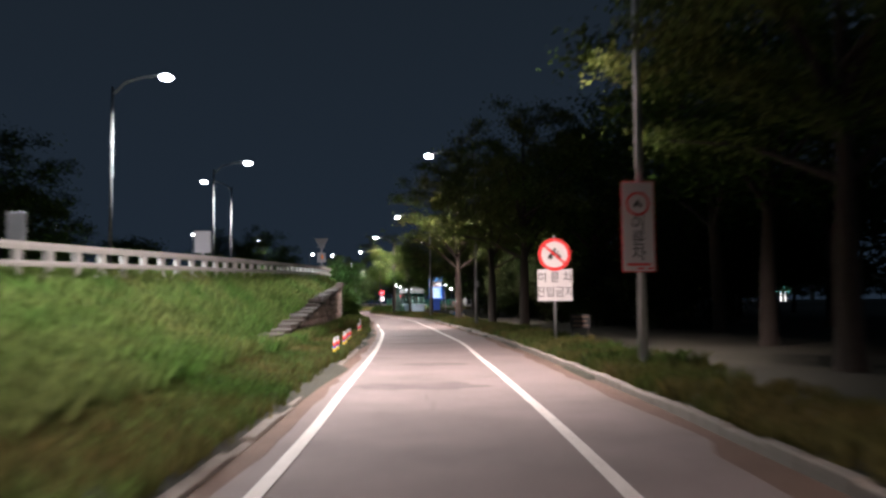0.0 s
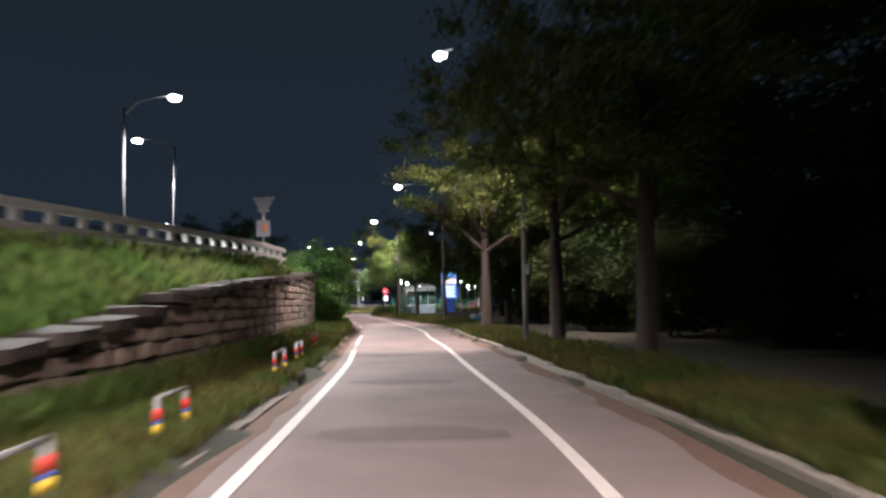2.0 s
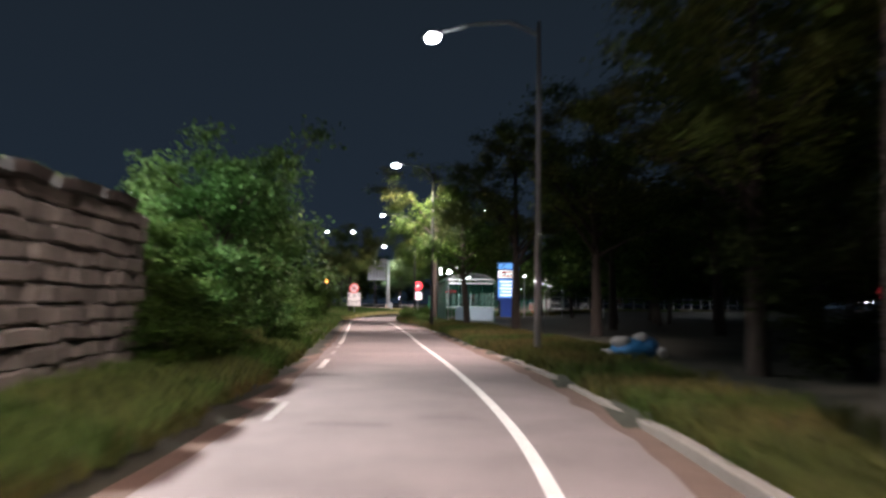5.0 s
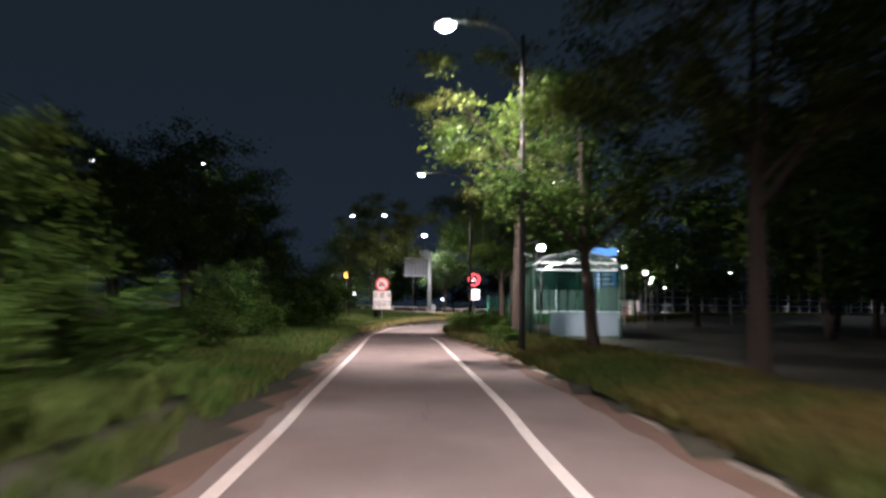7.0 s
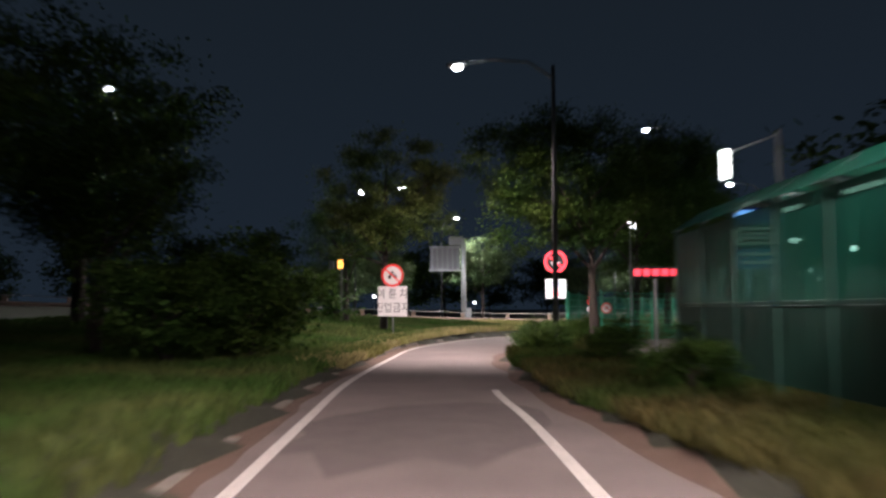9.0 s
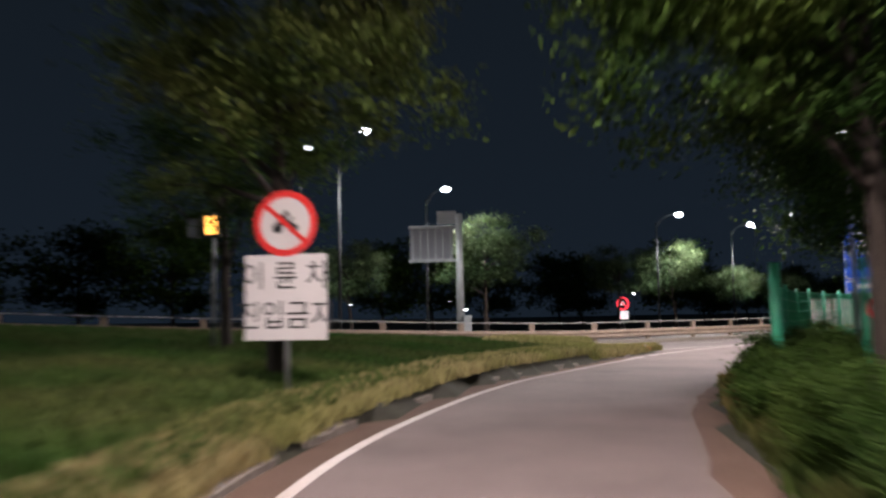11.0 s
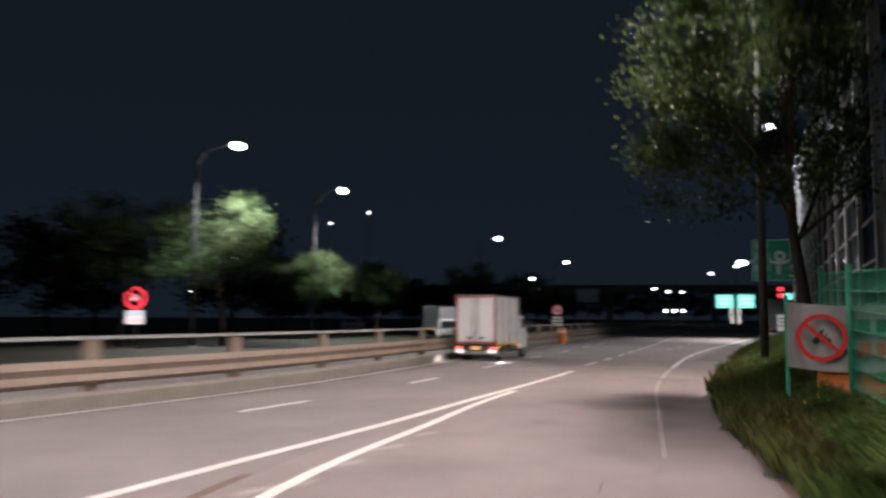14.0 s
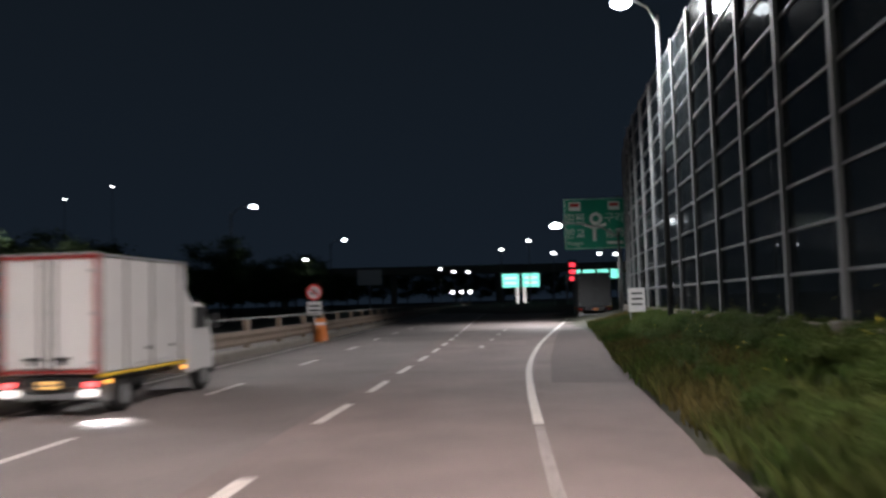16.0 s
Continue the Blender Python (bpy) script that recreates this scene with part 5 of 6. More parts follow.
M["bluegrey"] = material("blue_grey_panel", (0.15, 0.20, 0.24), 0.6, vary=0.15, scale=2, fine=40, bump=0.1)
M["tarp"] = material("blue_tarpaulin", (0.05, 0.24, 0.52), 0.5, vary=0.3, scale=5, fine=30, bump=0.5)

# ---------------------------------------------------------------- green shelter beside the slip road
sh = thing("shelter", "green translucent shelter with a curved roof, lit inside", "shelter", pose(-6.05, 114.5, 0.25, 0, 0, 8.2))
SW, SL = 3.5, 8.8
for k in range(6):
    y = k * SL / 5
    for x in (0, SW):
        part("post", box((x, y, 1.5), (0.07, 0.07, 3.0), 0.01), "darkgreen", sh)
    arch = bmesh.new()
    add_tube(arch, [(0, y, 2.95), (0.5, y, 3.30), (SW / 2, y, 3.55), (SW - 0.5, y, 3.30), (SW, y, 2.95)], [0.04] * 5, 6)
    part("arch", arch, "steel", sh, smooth=True)
for k in range(5):
    y0, y1 = k * SL / 5 + 0.06, (k + 1) * SL / 5 - 0.06
    roof = bmesh.new()
    prof = [(-0.15, 2.93), (0.5, 3.36), (SW / 2, 3.61), (SW - 0.5, 3.36), (SW + 0.15, 2.93)]
    vs = [[roof.verts.new((x, y, z)) for x, z in prof] for y in (y0, y1)]
    for j in range(4):
        roof.faces.new((vs[0][j], vs[0][j + 1], vs[1][j + 1], vs[1][j]))
    bmesh.ops.solidify(roof, geom=list(roof.faces), thickness=0.012)
    part("roof_panel", roof, "greensheet", sh, "green roof sheet")
    for j in range(3):
        w3 = (y1 - y0) / 3
        part("side_panel", box((0.0, y0 + w3 * (j + 0.5), 2.15), (0.012, w3 * 0.96, 1.45)), "darksheet", sh, "green upper sheet")
        part("side_panel", box((0.0, y0 + w3 * (j + 0.5), 0.78), (0.012, w3 * 0.96, 1.15)), "darkgreen", sh, "green lower sheet")
        part("side_panel", box((SW, y0 + w3 * (j + 0.5), 1.5), (0.03, w3 * 0.90, 1.3)), "palepanel", sh, "pale back panel")
    part("mid_rail", box((0.0, (y0 + y1) / 2, 1.39), (0.05, y1 - y0, 0.06)), "darkgreen", sh)
part("front_panel", box((SW / 2 + 0.3, -0.02, 0.62), (SW - 0.75, 0.04, 0.95), 0.01), "bluegrey", sh, "blue-grey lower panel")
for k in range(4):
    part("front_panel", box((0.48 + k * 0.85, -0.02, 1.95), (0.82, 0.02, 1.62)), "clearsheet", sh, "green upper sheet")
for k in range(2):
    part("front_rail", box((SW / 2, -0.06, 2.78 + k * 0.28), (SW - 0.3, 0.03, 0.07)), "palepanel", sh, "pale horizontal slat")
for k in range(7):
    part("end_panel", box((0.35 + k * 0.47, SL + 0.0, 1.55), (0.36, 0.03, 1.2)), "palepanel", sh, "pale upright panel")
for k in range(3):
    part("tube_lamp", box((SW / 2, 1.3 + k * 3.0, 3.25), (0.12, 1.2, 0.06), 0.01), "tube", sh, "lit tube lamp")
sl = bpy.data.lights.new("shelter_light", "AREA")
sl.shape, sl.size, sl.size_y, sl.energy, sl.color = "RECTANGLE", 0.3, 7.0, SHELTER, (0.88, 1.0, 0.95)
slo = new("shelter_light", sl)
slo.matrix_world = pose(-6.05, 114.5, 0.25, 0, 0, 8.2) @ Matrix.Translation((SW / 2, SL / 2, 3.15))


def globe_lamp(x, y, z, r, mat, label, power=0.0, name="post_lamp"):
    g = float(height(np.array([x]), np.array([y]))[0])
    t = thing(name, label, "lamp", group="small lamps")
    part("post", rod((x, y, g - 0.1), (x, y, z - r * 0.5), 0.045, 0.035), "steel", t, smooth=True)
    part("collar", rod((x, y, z - r * 1.4), (x, y, z - r * 0.7), r * 0.6, r * 0.7), "dark", t)
    gl = bmesh.new()
    bmesh.ops.create_uvsphere(gl, u_segments=14, v_segments=10, radius=r, matrix=Matrix.Translation((x, y, z)))
    part("globe", gl, mat, t, "glowing white globe", smooth=True)
    if power:
        ld = bpy.data.lights.new("post_light", "POINT")
        ld.energy, ld.shadow_soft_size, ld.color = power, r * 1.1, (0.92, 0.96, 1.0)
        new("post_light", ld).matrix_world = Matrix.Translation((x, y, z + r * 2.4))


globe_lamp(-5.75, 112.43, 3.74, 0.14, "lamp", "white globe lamp on a post at the shelter", 260)
globe_lamp(2.65, 145, 3.7, 0.19, "lamp", "bright white lamp on a post in the car park", 300)
globe_lamp(1.4, 139, 3.9, 0.12, "lamp", "bright white lamp on a post in the car park", 0)
globe_lamp(3.4, 152, 3.6, 0.13, "lamp", "bright white lamp on a post in the car park", 0)
globe_lamp(5.5, 158, 3.4, 0.12, "lampfar", "small white lamp on a post in the car park", 0)
for x, y in ((-6.85, 120.07),):
    g = float(height(np.array([x]), np.array([y]))[0])
    t = thing("lantern_post", "slim post with a lit white cylinder lantern on an arm", "lamp", pose(x, y, g, 0, 0, 0), "small lamps")
    part("post", rod((0.9, 0, -0.1), (0.9, 0, 4.45), 0.04), "steel", t, smooth=True)
    part("arm", rod((0.9, 0, 4.38), (0.0, 0, 4.05), 0.02), "steel", t, smooth=True)
    part("lantern", rod((0, 0, 3.62), (0, 0, 4.12), 0.075, 0.075, 16), "tube", t, "lit white cylinder")

# totem with price panels, far down the slip road
g = float(height(np.array([-1.3]), np.array([142.8]))[0])
t = thing("totem_sign", "tall blue totem sign with a white head and lit panels", "totem sign", pose(-1.3, 142.8, g, 0, 0, 0))
part("column", box((0, 0.1, 1.0), (1.6, 0.3, 2.2), 0.02), "blue", t)
part("board", box((0, 0, 3.75), (2.3, 0.25, 4.0), 0.03), "blue", t, "blue board")
M["litwhite"] = material("lit_white_panel", (0.9, 0.9, 0.9), 0.5, emit=0.9, emit_rgb=(1.0, 0.93, 0.9))
M["litblue"] = material("lit_blue_panel", (0.1, 0.3, 0.7), 0.5, emit=0.55, emit_rgb=(0.16, 0.45, 1.0))
part("head_panel", box((0, -0.13, 5.35), (2.2, 0.04, 0.6), 0.01), "litblue", t, "lit blue head panel")
for k in range(2):
    part("lit_panel", box((0, -0.13, 4.72 - 0.42 * k), (2.1, 0.04, 0.34), 0.01), "litwhite", t, "lit white panel")
    part("text_bar", box((0, -0.155, 4.72 - 0.42 * k), (1.5, 0.01, 0.14)), "red", t)
part("lit_panel", box((0, -0.13, 3.0), (2.1, 0.04, 1.9), 0.01), "litblue", t, "lit blue panel")
for k in range(5):
    part("text_bar", box((0, -0.155, 3.7 - 0.35 * k), (1.7 - 0.25 * (k % 2), 0.01, 0.12)), "litwhite", t)

# small red running-letter board and no-entry plate near the fence
t = thing("led_board", "long narrow LED board with red running letters", "LED sign", pose(-6.9, 131.5, 0.2))
part("post", rod((0, 0.1, 0), (0, 0.1, 2.6), 0.05), "steel", t)
part("board", box((0, 0, 2.5), (1.5, 0.12, 0.36), 0.015), "dark", t)
for k in range(5):
    part("glyph_bar", box((-0.56 + k * 0.28, -0.065, 2.5), (0.2, 0.01, 0.2)), "ledred", t, "glowing red letter block")


# ---------------------------------------------------------------- green mesh fence
def fence_run(pts, tall=2.1):
    c = even(spline(pts, 0.5), int(sum(math.dist(a, b) for a, b in zip(pts, pts[1:])) / 0.5) + 2)
    n = max(1, int(length(c) / 2.4))
    f = thing("mesh_fence", "green-painted welded mesh fence behind the verge", "fence", group="fences")
    for k in range(n + 1):
        p, a = at_len(c, min(k * 2.4, length(c) - 0.01))
        g = float(height(np.array([p[0]]), np.array([p[1]]))[0])
        part("post", rod((p[0], p[1], g - 0.1), (p[0], p[1], g + tall + 0.1), 0.09 if k == 0 else 0.045, None, 10), "greenmesh", f, smooth=True)
        if k < n:
            q, _ = at_len(c, min((k + 1) * 2.4, length(c) - 0.01))
            g2 = float(height(np.array([q[0]]), np.array([q[1]]))[0])
            A, B = Vector((p[0], p[1], g)), Vector((q[0], q[1], g2))
            bm = bmesh.new()
            for j in range(8):
                z = Vector((0, 0, 0.08 + j * (tall - 0.1) / 7))
                add_rod(bm, A + z, B + z, 0.010, seg=4)
            for j in range(1, 24):
                s = A.lerp(B, j / 24)
                add_rod(bm, s + Vector((0, 0, 0.05)), s + Vector((0, 0, tall)), 0.007, seg=4)
            part("mesh_panel", bm, "greenmesh", f)
    return f


fence_run([(-3.5, 144.6), (-6.5, 143.8), (-9.65, 142.9)])
fence_run([(-9.65, 142.9), (-8.3, 148.4), (-6.6, 153.2), (-4.6, 157.6), (-1.6, 162.8), (1.6, 167.4), (4.9, 171.8)])
t = thing("traffic_sign", "small round red-bordered sign wired to the green fence", "traffic sign", pose(-7.9, 143.25, 0.2, 0, 0, 8))
part("wire_clip", box((0, 0.05, 1.4), (0.3, 0.06, 0.05)), "steel", t)
prohibition(t, 1.4, 0.24)

# banner on the fence
t = thing("banner", "sagging white banner with a red prohibition ring, tied to the fence", "banner", pose(1.95, 169.2, 0.1, 0, 0, -42))
sheet = bmesh.new()
nb = 16
rows_ = [[sheet.verts.new((-0.1 + 1.75 * k / nb, 0.05 * math.sin(k * 0.9) + d, z - 0.07 * math.sin(3.1416 * k / nb))) for k in range(nb + 1)] for d, z in ((0, 1.75), (0.03, 1.35), (0.0, 0.75))]
for a, b in zip(rows_, rows_[1:]):
    for k in range(nb):
        sheet.faces.new((a[k], a[k + 1], b[k + 1], b[k]))
bmesh.ops.solidify(sheet, geom=list(sheet.faces), thickness=0.006)
cloth = part("cloth", sheet, "white", t, "white cloth")
part("red_ring", ring(0.36, 0.29, -0.09, 0.01), "red", cloth, "red ring", at=Matrix.Translation((0.38, 0, 1.2)))
part("pictogram", rider(0.34, -0.085), "black", cloth, "dark pictogram", at=Matrix.Translation((0.38, 0, 1.2)))
part("slash", box((0.38, -0.095, 1.2), (0.62, 0.006, 0.06), rot=Matrix.Rotation(radians(42), 4, "Y")), "red", cloth)
for k in range(2):
    for j in range(3):
        part("text_bar", box((0.95 + j * 0.26, -0.08, 1.38 - 0.34 * k), (0.19, 0.006, 0.2)), "black" if k == 0 else "red", cloth)
for x in (-0.1, 1.6):
    part("tie_post", rod((x, 0.09, 0), (x, 0.09, 1.85), 0.03), "greenmesh", t)

# orange plastic barrier below the banner
t = thing("plastic_barrier", "faded orange plastic water barrier half hidden in the weeds", "barrier", pose(2.25, 169.05, 0.12, 0, 0, -36))
pb = bmesh.new()
pp = [(-0.24, 0.0), (0.24, 0.0), (0.20, 0.22), (0.09, 0.5), (0.09, 0.66), (-0.09, 0.66), (-0.09, 0.5), (-0.20, 0.22)]
e0 = [pb.verts.new((0.0, a, b)) for a, b in pp]
e1 = [pb.verts.new((1.1, a, b)) for a, b in pp]
pb.faces.new(e0)
pb.faces.new(e1[::-1])
for k in range(len(pp)):
    pb.faces.new((e0[k], e1[k], e1[(k + 1) % len(pp)], e0[(k + 1) % len(pp)]))
bmesh.ops.recalc_face_normals(pb, faces=list(pb.faces))
bmesh.ops.bevel(pb, geom=list(pb.edges), offset=0.025, segments=2, affect="EDGES")
part("body", pb, "orange", t, "faded orange plastic")
part("cap", rod((0.25, 0, 0.64), (0.25, 0, 0.69), 0.06, 0.05, 14), "orange", t)

# crumpled orange drum lying on the tip of the grass island
t = thing("traffic_drum", "flattened orange plastic drum lying at the tip of the grass", "traffic drum", pose(-9.8, 162.75, 0.10, 0, 0, 25) @ Matrix.Scale(0.72, 4))
bm = bmesh.new()
bmesh.ops.create_icosphere(bm, subdivisions=3, radius=0.5, matrix=Matrix.Translation((0, 0, 0.12)) @ Matrix.Diagonal((1.15, 0.6, 0.36, 1)))
noise.seed_set(8)
for v in bm.verts:
    v.co += Vector(noise.noise_vector(v.co * 4)) * 0.07
part("drum_body", bm, "orange", t)
part("band", box((0.1, 0, 0.16), (0.12, 0.62, 0.36), 0.05), "white", t, "white reflective band")

# large blue guide sign at the ramp
g = float(height(np.array([-0.75]), np.array([162.5]))[0])
t = thing("guide_sign", "large blue guide sign with white boxes and a numbered list", "road sign", pose(-0.75, 162.5, g, 0, 0, -34))
for x in (-0.7, 0.7):
    part("post", rod((x, 0.12, -0.1), (x, 0.12, 6.8), 0.09), "steel", t, smooth=True)
board = part("board", box((0, 0, 4.75), (2.5, 0.06, 4.2), 0.02), "blue", t, "blue sheet")
low = part("board", box((0, 0, 2.36), (2.5, 0.06, 0.52), 0.02), "blue", t, "narrow lower blue sheet")
for z, h_ in ((4.75, 4.2), (2.36, 0.52)):
    for x in (-1.2, 1.2):
        part("border", box((x, -0.034, z), (0.03, 0.006, h_ - 0.1)), "white", board)
    for s in (-1, 1):
        part("border", box((0, -0.034, z + s * (h_ / 2 - 0.05)), (2.4, 0.006, 0.03)), "white", board)
for k, (z, h_) in enumerate(((6.05, 0.95), (5.15, 0.48))):
    part("white_box", box((-0.1, -0.034, z), (2.0, 0.008, h_), 0.004), "white", board, "white box")
    for r_ in range(2 if k == 0 else 1):
        for j in range(4):
            zz = z + (0.22 - 0.44 * r_ if k == 0 else 0)
            for q in range(3):
                part("glyph_bar", box((-0.85 + j * 0.5, -0.042, zz + (q - 1) * 0.11), (0.32 - 0.08 * ((q + j) % 2), 0.006, 0.05)), "black", board)
for k in range(4):
    part("lettering", text_mesh("%d." % (k + 1), 0.26, "white"), "white", board, "white numeral", at=Matrix.Translation((-0.98, -0.036, 4.45 - 0.27 * k)))
    part("text_bar", box((-0.1, -0.036, 4.45 - 0.27 * k), (1.3 - 0.2 * (k % 2), 0.006, 0.12)), "white", board)
part("text_bar", box((-0.2, -0.036, 2.36), (1.2, 0.006, 0.2)), "white", low)

# bundle of bags under the trees
t = thing("bundle", "blue tarpaulin bundle with white bags lying on the bare soil", "bundle", pose(1.15, 77.7, 0.22))
for c, s_, m_, sd in (((0, 0, 0.22), (1.0, 0.6, 0.5), "tarp", 1), ((0.42, 0.1, 0.28), (0.5, 0.5, 0.5), "tarp", 2), ((-0.3, -0.1, 0.42), (0.5, 0.4, 0.28), "white", 3), ((0.25, 0.0, 0.52), (0.34, 0.3, 0.22), "white", 4),
                       ((-0.66, 0.0, 0.10), (0.4, 0.3, 0.2), "white", 5), ((0.75, -0.05, 0.16), (0.25, 0.3, 0.3), "white", 6)):
    bm = bmesh.new()
    bmesh.ops.create_icosphere(bm, subdivisions=3, radius=0.55, matrix=Matrix.Translation(c) @ Matrix.Diagonal((*s_, 1)))
    noise.seed_set(sd)
    for v in bm.verts:
        v.co += Vector(noise.noise_vector(v.co * 5)) * 0.05
    part("bag", bm, m_, t, "crumpled blue tarpaulin" if m_ == "tarp" else "white plastic bag")


# ---------------------------------------------------------------- vehicles
def wheel(parent, x, y, r, w):
    m = Matrix.Translation((x, y, r))
    bm = bmesh.new()
    bmesh.ops.create_cone(bm, cap_ends=True, segments=26, radius1=r, radius2=r, depth=w, matrix=Matrix.Rotation(radians(90), 4, "Y"))
    bmesh.ops.bevel(bm, geom=[e for e in bm.edges if abs(e.verts[0].co.x - e.verts[1].co.x) < 1e-5], offset=0.03, segments=2, affect="EDGES")
    wh = part("wheel", bm, "rubber", parent, "black tyre", at=m)
    rim = bmesh.new()
    bmesh.ops.create_cone(rim, cap_ends=True, segments=20, radius1=r * 0.58, radius2=r * 0.58, depth=w + 0.02, matrix=Matrix.Rotation(radians(90), 4, "Y"))
    part("rim", rim, "steel", wh, "steel rim")


def box_truck(m, label, wide=1.8, box_len=3.4, box_h=2.03, body="box", trim="truckred", cab="box", lit=True, floor_z=0.72):
    """A small box truck; its rear is at y = 0 and it points along +y."""
    t = thing("box_truck", label, "truck", m, "trucks")
    hw = wide / 2
    top = floor_z + box_h
    part("cargo_box", box((0, box_len / 2, floor_z + box_h / 2), (wide, box_len, box_h), 0.03), body, t)
    part("chassis", box((0, (box_len + 1.3) / 2, floor_z - 0.12), (wide * 0.62, box_len + 1.2, 0.18)), "dark", t)
    for x in (-hw + 0.045, hw - 0.045):
        part("rear_frame_post", box((x, -0.015, floor_z + box_h / 2), (0.075, 0.05, box_h), 0.01), trim, t, "red corner post")
    for z in (floor_z + 0.05, top - 0.05):
        part("rear_frame_rail", box((0, -0.012, z), (wide - 0.2, 0.045, 0.06), 0.01), trim, t, "red frame rail")
    for s in (-1, 1):
        d = part("rear_door", box((s * (hw - 0.1) / 2, -0.02, floor_z + box_h / 2), (hw - 0.13, 0.03, box_h - 0.22), 0.008), body, t, "white rear door")
        part("lock_bar", rod((s * 0.13, -0.055, floor_z + 0.02), (s * 0.13, -0.055, top - 0.12), 0.017), "weathered", d, "dark lock bar")
        for z in (floor_z + 0.3, floor_z + box_h * 0.5, top - 0.2):
            part("bar_bracket", box((s * 0.13, -0.05, z), (0.07, 0.03, 0.035), 0.005), "steel", d)
        part("door_handle", box((s * 0.27, -0.075, floor_z + 0.27), (0.26, 0.035, 0.045), 0.008), "black", d, "black handle")
        part("handle_latch", box((s * 0.27, -0.055, floor_z + 0.23), (0.07, 0.03, 0.14), 0.008), "dark", d)
        for z in (floor_z + 0.2, floor_z + box_h * 0.5, top - 0.3):
            part("hinge", box((s * (hw - 0.08), -0.05, z), (0.12, 0.03, 0.045)), "steel", d)
    part("door_seal", box((0, -0.038, floor_z + box_h / 2), (0.035, 0.012, box_h - 0.2)), "black", t, "black rubber seal")
    part("top_trim", box((0, 0.0, top + 0.012), (wide + 0.02, 0.09, 0.03), 0.006), "steel", t, "bare metal top trim")
    for k in range(5):
        part("marker_reflector", box((-hw + 0.2 + k * (wide - 0.4) / 4, -0.05, top + 0.012), (0.09, 0.015, 0.018)), "white", t)
    for y in (0.05, box_len * 0.33 - 0.24, box_len * 0.62 - 0.24, box_len * 0.91):
        part("side_seam", box((hw + 0.012, y, floor_z + box_h / 2), (0.02, 0.025, box_h - 0.06)), "weathered", t, "dark seam")
    part("side_top_rail", box((hw + 0.004, box_len / 2, top - 0.03), (0.03, box_len, 0.06), 0.008), "steel", t)
    for k, y in enumerate((box_len * 0.33, box_len * 0.62)):
        d = part("side_door", box((hw + 0.008, y + 0.22, floor_z + box_h / 2), (0.02, box_len * 0.27, box_h - 0.2), 0.008), body, t, "white side door")
        part("door_handle", box((hw + 0.035, y + 0.55, floor_z + 0.35), (0.03, 0.12, 0.05)), "dark", d)
    part("side_skirt_rail", box((hw - 0.02, box_len / 2, floor_z - 0.03), (0.05, box_len, 0.05)), "yellow", t, "yellow side rail")
    # cab
    cabm = bmesh.new()
    y0, y1, zb, zt = box_len + 0.12, box_len + 1.42, 0.42, 1.90
    prof = [(y0, zb), (y1 + 0.10, zb), (y1 + 0.12, zb + 0.55), (y1 - 0.02, zb + 0.72), (y1 - 0.42, zt), (y0, zt)]
    L_ = [cabm.verts.new((-hw * 0.96, a, b)) for a, b in prof]
    R_ = [cabm.verts.new((hw * 0.96, a, b)) for a, b in prof]
    cabm.faces.new(L_)
    cabm.faces.new(R_[::-1])
    for k in range(len(prof)):
        cabm.faces.new((L_[k], R_[k], R_[(k + 1) % len(prof)], L_[(k + 1) % len(prof)]))
    bmesh.ops.bevel(cabm, geom=list(cabm.edges), offset=0.05, segments=2, affect="EDGES")
    part("cab", cabm, cab, t, "white cab")
    defl = bmesh.new()
    prof2 = [(y0, zt), (y1 - 0.5, zt), (y1 - 0.8, zt + 0.2), (y0 + 0.1, max(zt + 0.2, top - 0.12)), (y0, max(zt + 0.2, top - 0.12))]
    L_ = [defl.verts.new((-hw * 0.72, a, b)) for a, b in prof2]
    R_ = [defl.verts.new((hw * 0.72, a, b)) for a, b in prof2]
    defl.faces.new(L_)
    defl.faces.new(R_[::-1])
    for k in range(5):
        defl.faces.new((L_[k], R_[k], R_[(k + 1) % 5], L_[(k + 1) % 5]))
    part("roof_fairing", defl, cab, t, "white roof fairing")
    for s in (-1, 1):
        part("side_window", box((s * hw * 0.965, y1 - 0.62, 1.58), (0.02, 0.62, 0.46), 0.006), "black", t, "dark window")
        part("mirror", box((s * (hw + 0.14), y1 - 0.18, 1.5), (0.12, 0.10, 0.32), 0.03), "dark", t)
        part("mirror_arm", rod((s * hw * 0.95, y1 - 0.2, 1.6), (s * (hw + 0.12), y1 - 0.18, 1.62), 0.012), "dark", t)
    part("windscreen", box((0, y1 - 0.20, 1.58), (wide * 0.84, 0.03, 0.80), 0.01, Matrix.Rotation(radians(17.5), 4, "X")), "black", t, "dark windscreen")
    part("front_bumper", box((0, y1 + 0.10, 0.46), (wide * 0.95, 0.14, 0.26), 0.03), "dark", t)
    for s in (-1, 1):
        wheel(t, s * (hw - 0.14), box_len + 1.0, 0.32, 0.2)
        wheel(t, s * (hw - 0.17), 0.95, 0.30, 0.24)
        part("mudguard", box((s * (hw - 0.18), 0.42, 0.40), (0.30, 0.03, 0.34), 0.01), "steel", t, "shiny mud flap")
        lamp = part("tail_lamp", box((s * (hw - 0.16), -0.01, floor_z - 0.17), (0.20, 0.06, 0.085), 0.01), "tail" if lit else "red", t, "red tail lamp")
        part("side_marker", box((s * (hw + 0.01), box_len - 0.15, floor_z - 0.14), (0.03, 0.12, 0.06)), "amber" if lit else "orange", t, "amber side marker")
        part("side_marker", box((s * (hw + 0.01), 0.25, floor_z - 0.14), (0.03, 0.12, 0.06)), "amber" if lit else "orange", t, "amber side marker")
